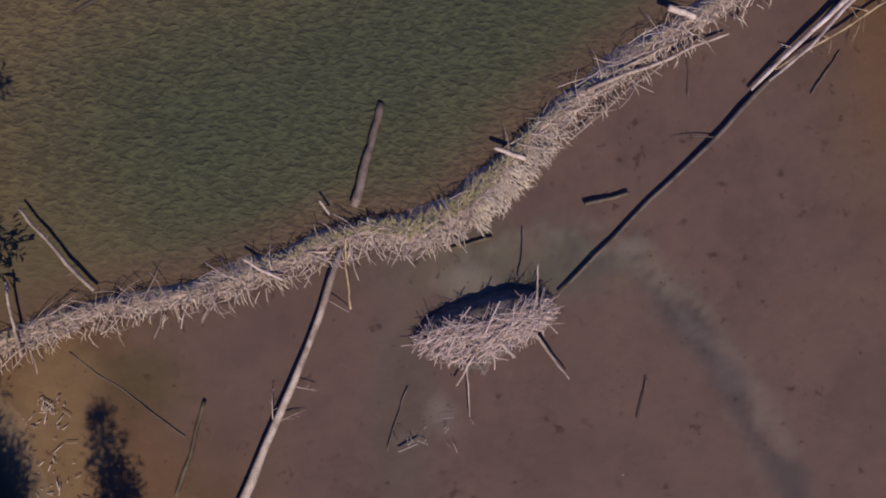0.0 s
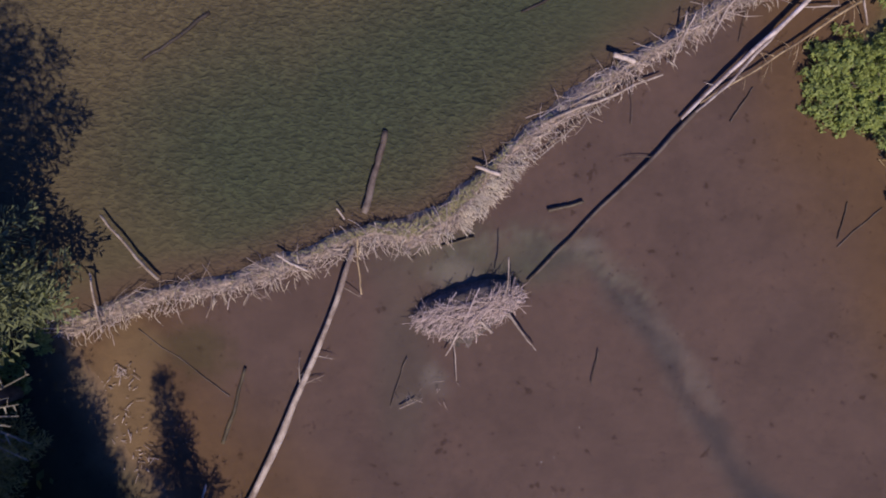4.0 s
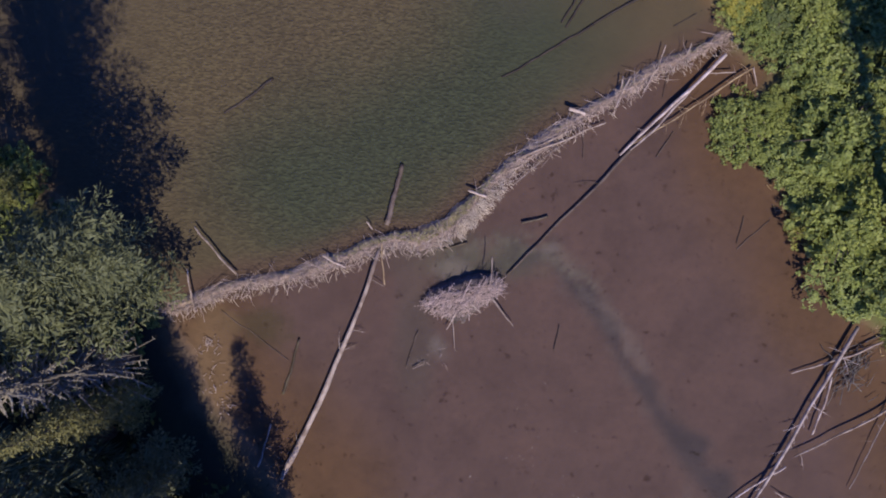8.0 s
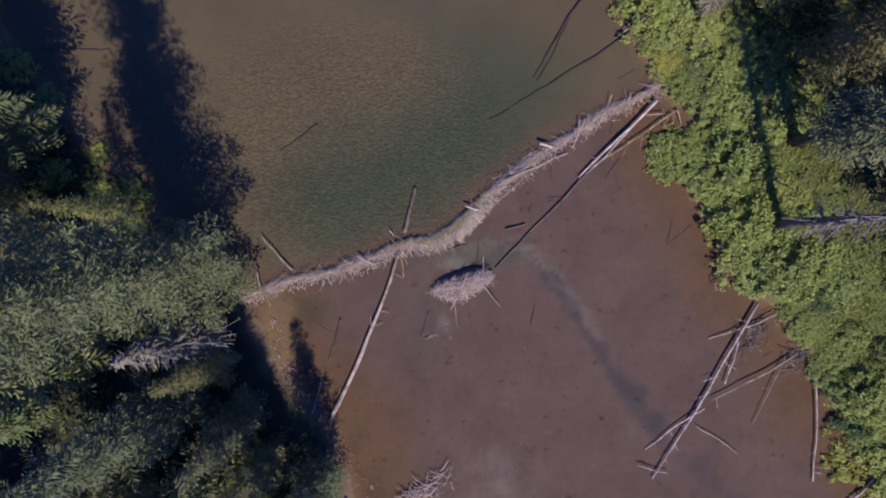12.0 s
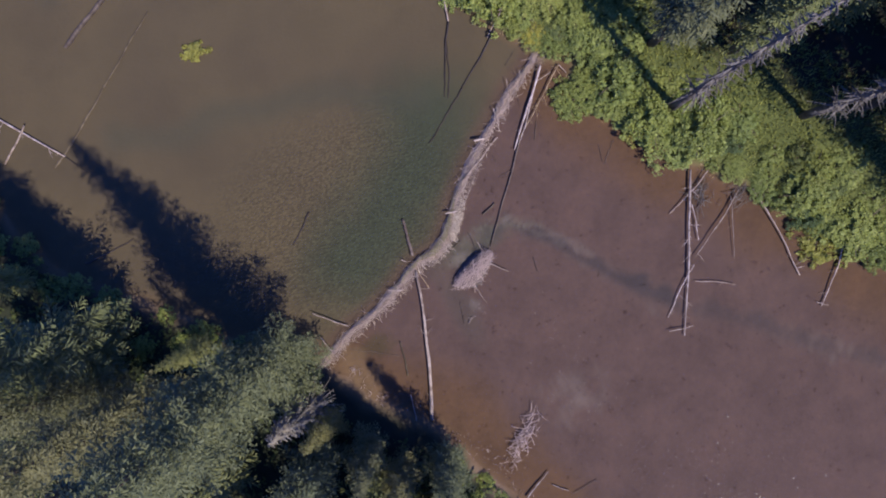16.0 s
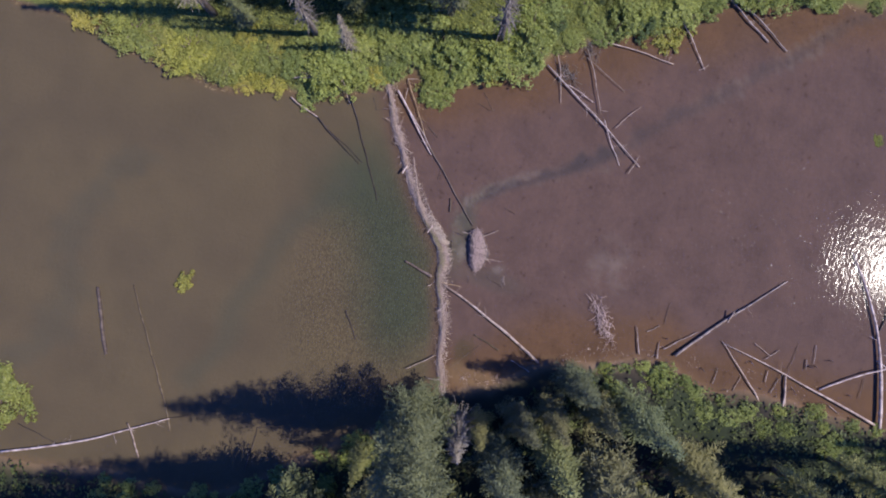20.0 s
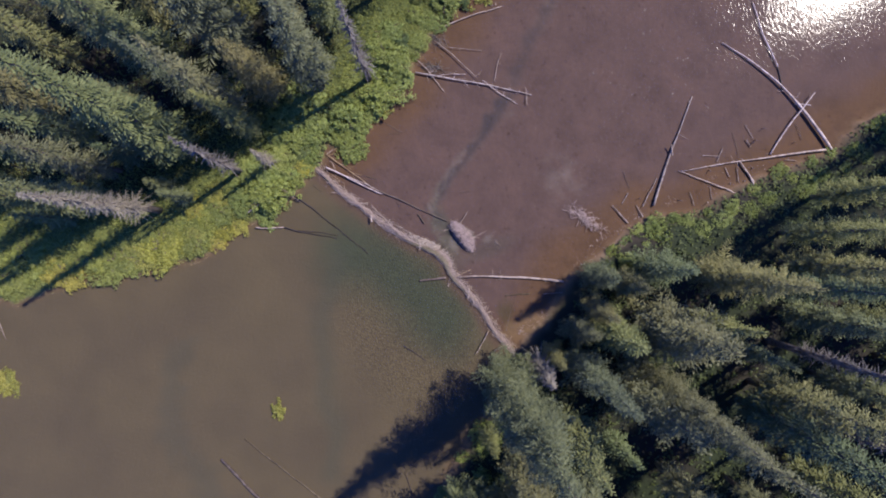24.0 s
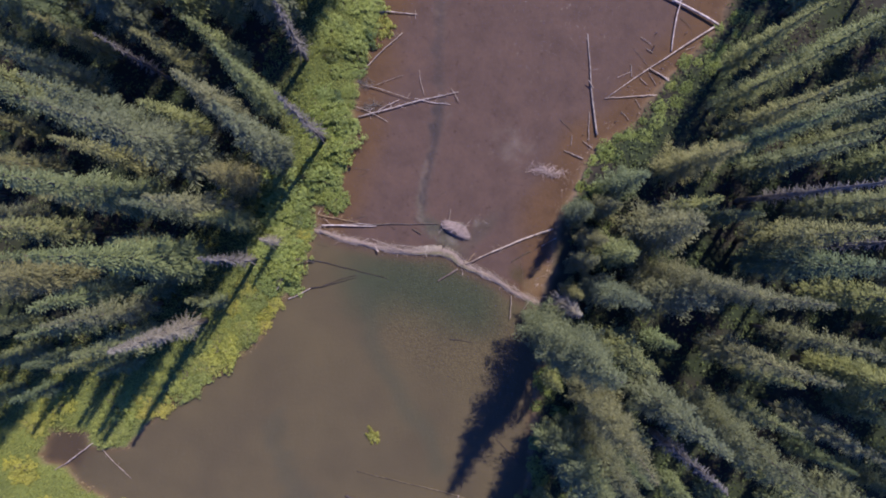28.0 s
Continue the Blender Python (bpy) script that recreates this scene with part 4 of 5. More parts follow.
def log(p0, p1, d0, d1, tone, twigs, label, bend=None):
    """A fallen trunk or pole from p0 to p1 (metres), with its diameters there, and bare side twigs."""
    a, b = Vector(p0), Vector(p1)
    if tone == "silt" and d0 < 0.1:
        d0, d1 = d0 * 0.65, d1 * 0.65
    ln = (b - a).length
    ob = thing("fallen_log" if max(d0, d1) > 0.085 else "stick", p0, label, "log" if max(d0, d1) > 0.085 else "stick", "driftwood in the pond")
    d = (b - a).normalized()
    side = Vector((-d.y, d.x, 0)).normalized()
    bow = (log_rng.uniform(-0.03, 0.03) if bend is None else bend) * ln
    n = 13
    pts, rad = [], []
    ph = [log_rng.uniform(0, 6.283) for _ in range(3)]
    for k in range(n):
        t = k / (n - 1)
        gnarl = min(0.008 * ln, 0.028) * (math.sin(7 * t + ph[0]) + 0.5 * math.sin(15 * t + ph[1]) + 0.3 * math.sin(27 * t + ph[2])) * min(1, 6 * t, 6 * (1 - t))
        pts.append((b - a) * t + side * (bow * math.sin(t * math.pi) + gnarl) + Vector((0, 0, log_rng.uniform(-0.01, 0.01))))
        rad.append((d0 + (d1 - d0) * t) / 2 * log_rng.uniform(0.9, 1.1))
    rad[0] *= 0.9
    rad[-1] *= 0.85
    piece("trunk", mesh_of("trunk", *tube(pts, rad, 9, True, log_rng, 0.07), WOODS[tone], True), ob)
    thin = 1 if d1 < d0 else -1
    for _ in range(twigs):
        t = log_rng.uniform(0.1, 0.97)
        k = min(n - 2, int(t * (n - 1)))
        o = pts[k].lerp(pts[k + 1], t * (n - 1) - k)
        sg = log_rng.choice((-1, 1))
        l2 = (0.12 + 0.75 * log_rng.random() ** 2.2) * min(1.1, ln * 0.12 + 0.25)
        way = (side * sg * log_rng.uniform(0.5, 1.0) + d * thin * log_rng.uniform(-0.2, 1.1)).normalized()
        droop = log_rng.uniform(-0.05, 0.3)
        curl = d * thin * log_rng.uniform(-0.25, 0.35)
        line = [o + (way * q + curl * q * q + Vector((0, 0, droop * q - 0.2 * q * q))) * l2 for q in (0, 0.35, 0.7, 1.0)]
        r = 0.006 + 0.045 * (d0 + d1) / 2 + 0.006 * l2
        shoots = []
        limb = tube(line, [r, r * 0.8, r * 0.55, r * 0.2], 5)
        for _ in range(int(l2 * 6)):
            q = log_rng.uniform(0.25, 0.95)
            p = line[0].lerp(line[-1], q)
            tip = p + (way * log_rng.uniform(0.3, 0.9) + way.cross(Vector((0, 0, 1))) * log_rng.choice((-1, 1)) * log_rng.uniform(0.3, 0.9) + Vector((0, 0, log_rng.uniform(-0.2, 0.3)))) * l2 * 0.35 * (1.2 - q)
            shoots.append(tube([p, p.lerp(tip, 0.5) + Vector((0, 0, 0.02)), tip], [r * 0.45, r * 0.35, r * 0.15], 4))
        branch = piece("branch", mesh_of("branch", *limb, WOODS[tone], True), ob)
        for shoot in shoots:
            piece("twig", mesh_of("twig", *shoot, WOODS[tone], True), branch)


log((-2.21, -0.15, 0.12), (-5.79, -8.56, 0.06), 0.13, 0.22, 'pale', 5, 'long pale barkless log from the dam to the bank', 0.025)
log((6.67, 3.35, 0.02), (10.5, 7.02, 0.247), 0.08, 0.15, 'bleach', 1, 'grey leaning dead trunk rising from the water at the shore')
log((7.18, 3.78, 0.05), (11.55, 6.57, 0.193), 0.04, 0.085, 'yellow', 26, 'thin pale dead trunk with bare twigs over the water')
log((7.29, 3.78, -0.01), (2.5, -1.1, -0.05), 0.12, 0.07, 'silt', 3, 'dark waterlogged trunk lying just under the surface')
log((-1.39, 3.0, -0.1), (-1.95, 0.75, 0.06), 0.17, 0.2, 'silt', 0, 'blunt grey log end sunk in the green pool')
log((-8.96, 0.67, 0.189), (-7.45, -1.06, 0.081), 0.06, 0.09, 'pale', 4, 'pale pole leaning from the dam over the pool')
log((-9.2, -0.87, 0.255), (-8.92, -2.47, 0.17), 0.05, 0.08, 'pale', 0, 'white peeled stick standing across the dam end')
log((-2.1, 0.1, 0.209), (-2.01, -1.45, 0.05), 0.04, 0.05, 'yellow', 0, 'straight yellow peeled stick beside the dam')
log((-6.17, 6.18, -0.1), (-7.98, 4.88, -0.1), 0.12, 0.08, 'dark', 0, 'short dark sunken log in the pond')
log((5.72, 8.25, -0.1), (2.31, 6.26, -0.1), 0.1, 0.07, 'dark', 0, 'dark sunken pole in the shallow pond')
log((9.59, 10.7, 0.04), (5.72, 8.25, -0.1), 0.12, 0.1, 'dark', 2, 'dark sunken pole reaching from the shore bushes')
log((6.29, 11.22, -0.1), (4.69, 8.12, -0.1), 0.11, 0.07, 'dark', 2, 'dark sunken pole in the pond shallows')
log((10.0, 8.96, -0.1), (8.7, 8.18, -0.1), 0.09, 0.06, 'dark', 0, 'short dark sunken pole near the dam')
log((15.4, -2.94, 0.17), (10.17, -11.61, 0.02), 0.133, 0.078, 'bleach', 26, 'grey fallen dead tree with bare twigs in the water')
log((12.77, -8.11, 0.1), (9.85, -10.18, -0.05), 0.07, 0.039, 'bleach', 8, 'grey forked limb half sunk in the water')
log((16.26, -3.5, 0.218), (13.03, -4.7, 0.0), 0.078, 0.047, 'pale', 2, 'pale leaning pole from the shore into water')
log((17.32, -5.45, 0.17), (13.06, -7.74, 0.12), 0.086, 0.047, 'pale', 7, 'pale slanting dead trunk resting on another log')
log((16.73, -5.52, 0.189), (15.15, -8.97, 0.02), 0.047, 0.031, 'grey', 4, 'thin grey pole dipping into the water')
log((18.98, -11.09, 0.1), (18.09, -11.2, 0.05), 0.039, 0.031, 'pale', 2, 'short pale stick at a log end')
log((12.36, -9.04, 0.05), (14.39, -10.42, 0.08), 0.039, 0.039, 'pale', 3, 'short pale cross pole in the water')
log((9.45, -10.91, 0.08), (10.93, -11.33, 0.08), 0.055, 0.047, 'pale', 2, 'short pale stick across a log tip')
log((18.1, -5.8, 0.24), (18.12, -11.85, 0.03), 0.1, 0.06, 'pale', 5, 'pale straight fallen pole from the green bank')
log((21.35, -11.4, 0.2), (18.35, -14.15, 0.0), 0.11, 0.07, 'pale', 5, 'pale dead trunk pointing into the water')
log((18.2, -13.75, 0.05), (18.75, -14.3, 0.03), 0.04, 0.03, 'pale', 0, 'short pale twig across a log tip')
log((14.45, -4.8, 0.12), (13.75, -6.95, 0.08), 0.07, 0.06, 'bleach', 2, 'pale forked root end of the fallen tree')
log((-2.4, -18.05, 0.16), (5.2, -24.5, -0.02), 0.21, 0.08, 'grey', 5, 'grey broken fallen tree from the bank', 0.012)
log((1.05, -21.05, 0.1), (1.95, -21.2, 0.4), 0.14, 0.11, 'pale', 0, 'short pale broken stub on a log')
log((-0.25, -19.2, 0.02), (-2.2, -17.1, 0.12), 0.05, 0.08, 'grey', 2, 'thin grey pole beside the fallen tree')
log((8.6, -28.5, -0.02), (-3.25, -33.95, 0.26), 0.1, 0.27, 'bleach', 4, 'thick curved pale trunk reaching into the water', 0.07)
log((11.0, -32.2, -0.02), (5.0, -32.25, 0.05), 0.07, 0.13, 'bleach', 2, 'pale straight trunk lying in the open water')
log((5.0, -32.25, -0.05), (2.9, -32.0, -0.1), 0.12, 0.1, 'dark', 0, 'dark sunken end of the pale trunk')
log((1.8, -34.3, 0.3), (-1.8, -29.0, 0.05), 0.1, 0.13, 'bleach', 3, 'pale barkless log crossed by the curved trunk')
log((1.5, -32.5, 0.05), (0.9, -33.6, 0.3), 0.12, 0.08, 'bleach', 1, 'pale forked stub at the crossing of two trunks')
log((-3.1, -33.5, 0.3), (-0.5, -21.3, 0.02), 0.19, 0.06, 'pale', 5, 'long pale trunk lying along the shallows', -0.01)
log((-0.4, -21.15, 0.02), (-3.85, -24.95, 0.16), 0.06, 0.12, 'pale', 2, 'pale slanting pole at the bank')
log((-1.45, -26.3, 0.09), (-3.9, -26.75, 0.17), 0.15, 0.15, 'pale', 1, 'short thick pale log by the bank')
log((-2.4, -26.6, 0.05), (-3.75, -26.95, 0.12), 0.07, 0.08, 'pale', 2, 'thin pale pole beside a thicker log')
log((1.3, -27.9, 0.0), (-0.1, -28.1, 0.02), 0.05, 0.04, 'grey', 1, 'thin grey stick in the shallow water')
log((0.1, -27.5, 0.02), (-0.65, -27.65, 0.05), 0.08, 0.07, 'grey', 0, 'stout short grey stick in the shallows')
log((1.1, -26.65, -0.05), (-1.1, -26.4, 0.02), 0.05, 0.05, 'silt', 1, 'muddy brown pole under the shallow water')
log((0.15, -25.35, 0.02), (-0.8, -24.5, 0.04), 0.06, 0.05, 'grey', 1, 'short grey stick near the long trunk')
log((0.15, -23.5, 0.02), (-0.4, -24.85, 0.02), 0.04, 0.04, 'pale', 0, 'thin pale stick near the long trunk')
log((-1.5, -25.0, 0.03), (-2.4, -25.05, 0.05), 0.07, 0.07, 'pale', 0, 'short pale stick between bank and trunk')
log((-1.9, -25.9, 0.03), (-3.1, -25.6, 0.07), 0.06, 0.06, 'grey', 1, 'short grey stick against the bank')
log((-2.7, -30.05, 0.03), (-3.1, -30.9, 0.05), 0.06, 0.05, 'pale', 0, 'short pale stick in the muddy corner')
log((-0.1, -32.0, 0.0), (-1.6, -32.0, 0.04), 0.06, 0.06, 'silt', 0, 'brown stick sunk below the curved trunk')
log((-2.4, -21.4, 0.03), (-3.6, -21.3, 0.08), 0.05, 0.06, 'grey', 1, 'thin grey stick at the muddy edge')
log((-2.5, -23.2, 0.03), (-3.7, -22.9, 0.08), 0.05, 0.05, 'grey', 1, 'slim grey stick leaning off the bank')
log((-1.15, -14.75, 0.04), (-3.05, -15.5, 0.12), 0.06, 0.12, 'grey', 3, 'grey branch at the muddy edge')
log((1.25, -16.7, -0.04), (-0.4, -16.7, 0.0), 0.05, 0.05, 'silt', 0, 'dark stick lying in the mud')
log((-1.3, -15.6, 0.0), (-0.6, -16.4, 0.0), 0.06, 0.05, 'grey', 0, 'short grey stick in the mud')
log((-1.8, -16.7, 0.03), (-3.0, -16.85, 0.12), 0.06, 0.1, 'grey', 1, 'grey stump-like stick at the bank')
log((24.02, -14.07, 0.21), (21.65, -18.06, 0.02), 0.156, 0.109, 'grey', 7, 'thick grey fallen trunk at the shore')
log((23.77, -15.23, 0.21), (21.36, -19.56, 0.03), 0.156, 0.094, 'grey', 10, 'grey fallen tree with stubby twigs in the water')
log((7.79, 14.43, 0.177), (6.97, 12.18, 0.05), 0.101, 0.086, 'pale', 2, 'pale trunk butt at the bushes')
log((6.98, 12.19, 0.02), (4.53, 8.3, -0.1), 0.11, 0.07, 'dark', 0, 'dark sunken trunk running on under the water')
log((9.07, 14.41, 0.9), (9.63, 12.79, 0.9), 0.078, 0.078, 'pale', 2, 'pale broken trunk among the bushes')
log((10.37, 11.18, 0.9), (8.52, 10.11, 0.144), 0.055, 0.047, 'pale', 3, 'pale dead pole leaning through the shrubs')
log((-23.4, 27.66, 0.146), (-17.5, 16.38, 0.05), 0.172, 0.086, 'bleach', 11, 'long white dead trunk lying out across the pond')
log((-17.52, 16.4, -0.1), (-16.76, 14.87, -0.1), 0.08, 0.05, 'dark', 0, 'sunken tip of the white trunk')
log((-8.8, 21.73, -0.06), (-13.44, 18.99, -0.08), 0.09, 0.11, 'mossy', 0, 'brown sunken pole in the pond')
log((-13.44, 18.99, -0.08), (-18.49, 16.11, -0.1), 0.11, 0.13, 'mossy', 0, 'brown sunken pole in the deeper water')
log((-9.69, 24.26, -0.1), (-14.32, 22.26, -0.1), 0.26, 0.3, 'silt', 0, 'weedy sunken log on the pond bed')
log((-16.31, 9.99, -0.1), (-19.59, 10.02, 0.04), 0.07, 0.09, 'dark', 0, 'dark pole in the shade by the bank')
log((-20.95, 17.79, 0.0), (-18.66, 19.16, 0.244), 0.125, 0.101, 'pale', 2, 'pale leaning trunk base in the water')
log((-21.1, 27.12, -0.1), (-21.76, 23.44, -0.1), 0.07, 0.07, 'dark', 0, 'dark sunken branch in the shallows')
log((12.24, 42.28, 0.178), (11.4, 37.42, 0.159), 0.109, 0.125, 'pale', 4, 'pale fallen trunk across the marshy inlet')
log((11.55, 37.43, 0.152), (6.31, 37.73, 0.02), 0.086, 0.055, 'pale', 4, 'pale trunk dipping into the pond')
log((9.77, 11.01, 0.9), (10.43, 11.29, 0.375), 0.078, 0.078, 'pale', 2, 'pale broken pole among shrubs')
log((-4.27, -0.37, 0.212), (-3.42, -0.82, 0.191), 0.06, 0.07, 'pale', 0, 'pale pole lying along the dam crest')
log((1.05, 2.01, 0.239), (1.74, 1.78, 0.195), 0.09, 0.1, 'pale', 0, 'thick pale stick on the dam crest')
log((4.73, 5.01, 0.291), (5.33, 4.82, 0.244), 0.14, 0.13, 'pale', 0, 'stout pale log end on the dam crest')
log((3.03, 3.25, 0.24), (6.14, 4.54, 0.075), 0.1, 0.05, 'pale', 3, 'long pale branch laid along the dam')
log((2.66, 2.18, 0.03), (4.81, 3.94, 0.095), 0.04, 0.035, 'grey', 1, 'thin grey pole leaning off the dam')
log((-2.67, 0.87, 0.165), (-2.46, 0.58, 0.143), 0.05, 0.05, 'pale', 0, 'short pale stub on the dam edge')
log((0.16, -0.13, -0.07), (1.05, 0.11, -0.07), 0.06, 0.07, 'mossy', 0, 'mossy stick in the seep below the dam')
log((3.05, 0.84, -0.02), (4.03, 1.09, -0.03), 0.09, 0.08, 'mossy', 0, 'short dark log in the shallow mud')
log((8.06, 3.3, -0.07), (8.68, 4.25, -0.07), 0.08, 0.05, 'silt', 3, 'dark waterlogged branch in brown shallows')
log((1.92, -1.92, 0.17), (2.71, -2.95, 0.095), 0.08, 0.03, 'pale', 1, 'long pale spike leaning out of the lodge')
log((1.88, -0.41, 0.9), (1.78, -1.5, 0.9), 0.03, 0.04, 'pale', 0, 'slender white stick upright on the lodge')
log((1.19, -2.12, 0.215), (1.53, -2.47, 0.146), 0.08, 0.07, 'pale', 0, 'stout pale stub in the lodge side')
log((-0.78, -3.17, -0.07), (-1.22, -4.54, -0.07), 0.05, 0.04, 'silt', 2, 'crooked dark sunken twig')
log((4.46, -2.95, -0.07), (4.25, -3.88, -0.07), 0.05, 0.04, 'silt', 0, 'dark sunken twig in the mud')
log((-5.17, -3.46, -0.07), (-5.77, -5.51, -0.07), 0.09, 0.12, 'mossy', 0, 'mud-coated sunken log near the bank')
log((-8.05, -2.4, -0.07), (-5.59, -4.23, -0.07), 0.05, 0.04, 'silt', 0, 'thin dark sunken pole near the bank')
log((-0.98, -4.54, -0.02), (-0.55, -4.35, 0.02), 0.05, 0.04, 'pale', 2, 'pale twisted twig in the mud')
log((0.27, -3.09, 0.1), (0.89, -2.06, 0.186), 0.04, 0.04, 'pale', 1, 'pale stick leaning from the lodge foot')
log((0.57, -3.79, 0.0), (0.49, -2.56, 0.141), 0.025, 0.04, 'pale', 0, 'thin pale stick pointing from the lodge')
log((0.36, -2.75, 0.074), (1.43, -1.94, 0.21), 0.045, 0.05, 'pale', 1, 'pale crooked stick across the lodge')
log((2.42, -1.34, 0.117), (1.72, -1.21, 0.276), 0.03, 0.04, 'pale', 0, 'pale stick jutting from the lodge end')
log((-2.13, 0.34, 0.163), (-1.96, -0.38, 0.095), 0.035, 0.03, 'pale', 2, 'forked pale branch on the dam crest')
log((-1.65, 0.52, 0.162), (-1.44, -0.2, 0.119), 0.03, 0.04, 'pale', 3, 'forked pale branch hanging over the dam')
log((3.58, 3.63, 0.21), (4.99, 4.31, 0.186), 0.05, 0.04, 'pale', 2, 'slender pale branch along the dam crest')
log((1.43, 1.03, 0.095), (1.26, 0.48, 0.03), 0.03, 0.025, 'pale', 0, 'thin pale stick slanting off the dam')
log((5.25, 5.02, 0.08), (5.32, 3.21, -0.07), 0.03, 0.03, 'silt', 0, 'thin dark sunken stick beside the dam')
log((7.05, 3.54, 0.06), (9.38, 5.91, 0.15), 0.05, 0.1, 'bleach', 3, 'split strand of a pale broken trunk')
log((9.78, 6.35, 0.231), (10.87, 6.39, 0.255), 0.04, 0.05, 'pale', 5, 'pale crooked branch with bare twigs at the shore')
log((11.5, 6.54, 0.278), (11.71, 5.91, 0.1), 0.05, 0.05, 'pale', 0, 'short pale prop under the leaning trunk')
log((6.73, 6.21, 0.233), (6.44, 4.88, 0.05), 0.05, 0.05, 'pale', 0, 'straight pale pole laid down the dam face')
log((7.0, 6.21, 0.232), (6.51, 5.11, 0.1), 0.045, 0.05, 'pale', 1, 'pale pole leaning on the dam crest')
log((7.9, 6.43, 0.23), (7.49, 5.63, 0.1), 0.035, 0.04, 'pale', 1, 'slim pale stick on the dam face')
log((8.29, 7.37, 0.23), (8.11, 6.76, 0.141), 0.035, 0.04, 'pale', 0, 'slim pale stick lying over the dam')
log((9.25, 7.44, 0.23), (9.07, 7.01, 0.164), 0.035, 0.04, 'pale', 1, 'slim pale stick near the shore end of the dam')
log((8.58, 6.88, 0.02), (8.27, 5.49, -0.07), 0.04, 0.03, 'silt', 1, 'thin dark twig standing below the dam')
log((4.63, 4.58, 0.209), (4.8, 3.81, 0.1), 0.04, 0.03, 'pale', 0, 'pale stick hanging down the dam face')
log((11.3, 1.12, -0.07), (11.03, 0.1, -0.07), 0.05, 0.05, 'silt', 0, 'muddy brown stick in the shallows')
log((12.26, 0.96, -0.07), (11.03, -0.12, -0.07), 0.05, 0.045, 'silt', 2, 'brown branch reaching from the shrubs')
log((-6.16, -6.56, 0.1), (-6.63, -8.14, 0.102), 0.06, 0.08, 'pale', 1, 'pale half-sunken pole by the bank')
log((-10.94, -2.34, 0.274), (-9.45, -2.36, 0.23), 0.025, 0.03, 'pale', 0, 'thin white peeled stick at the dam end')
log((-10.67, -2.45, 0.251), (-9.39, -2.44, 0.206), 0.02, 0.025, 'pale', 0, 'thin white peeled twig at the dam end')

# ---- dam and lodge ----
def stick_mesh(seed, length, thick, crook=0.07):
    rng = random.Random(seed)
    pts = [(rng.uniform(-crook, crook) * length, rng.uniform(-crook, crook) * length, (t - 0.5) * length) for t in (0, 0.33, 0.67, 1)]
    return tube(pts, [thick * 0.5, thick * 0.5, thick * 0.42, thick * 0.25], 5)


STICK_SHAPES = [stick_mesh(s, 1.0, 0.045) for s in range(8)]
CHIP_SHAPES = [stick_mesh(s + 20, 1.0, 0.05, 0.012) for s in range(8)]
STICK_MESHES = [mesh_of("stick", v, f, STICKS, True) for v, f in STICK_SHAPES]
LODGE_MESHES = [mesh_of("stick", v, f, LODGE_STICKS, True) for v, f in STICK_SHAPES]


GREY_MESHES = [mesh_of("stick", v, f, LICHEN, True) for v, f in STICK_SHAPES]


def mound_material(name, lows, highs, green):
    m, nt, p = material(name)
    n = noise_node(nt, 2.2, 6, 0.7)
    c = ramp(nt, n.outputs[0], [(0.3, lows), (0.55, highs), (0.75, green)])
    fine = noise_node(nt, 22, 5, 0.7)
    g = ramp(nt, fine.outputs[0], [(0.3, (0.5, 0.48, 0.45)), (0.65, (1.1, 1.1, 1.1))])
    nt.links.new(mix(nt, "MULTIPLY", 1.0, c.outputs[0], g.outputs[0]), p.inputs["Base Color"])
    p.inputs["Roughness"].default_value = 0.95
    bump(nt, p, fine.outputs[0], 0.9, 0.05)
    return m


DAM_MUD = mound_material("dam_mud_and_litter", (0.220, 0.157, 0.125), (0.374, 0.281, 0.233), (0.341, 0.275, 0.196))
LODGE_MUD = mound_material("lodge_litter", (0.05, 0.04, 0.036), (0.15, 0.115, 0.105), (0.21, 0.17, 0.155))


def along(line, s):
    """Place and direction at a share s of the line's length."""
    seg = [(Vector(a), Vector(b), math.dist(a, b)) for a, b in zip(line, line[1:])]
    s *= sum(q[2] for q in seg)
    for a, b, ln in seg:
        if s <= ln:
            return a.lerp(b, s / ln), (b - a).normalized()
        s -= ln
    return seg[-1][1], (seg[-1][1] - seg[-1][0]).normalized()


def dam_half_width(s):
    return 0.22 + 0.17 * math.exp(-((s - 0.43) / 0.06) ** 2) + 0.045 * math.sin(s * 31) + 0.04 * math.sin(s * 77 + 1)


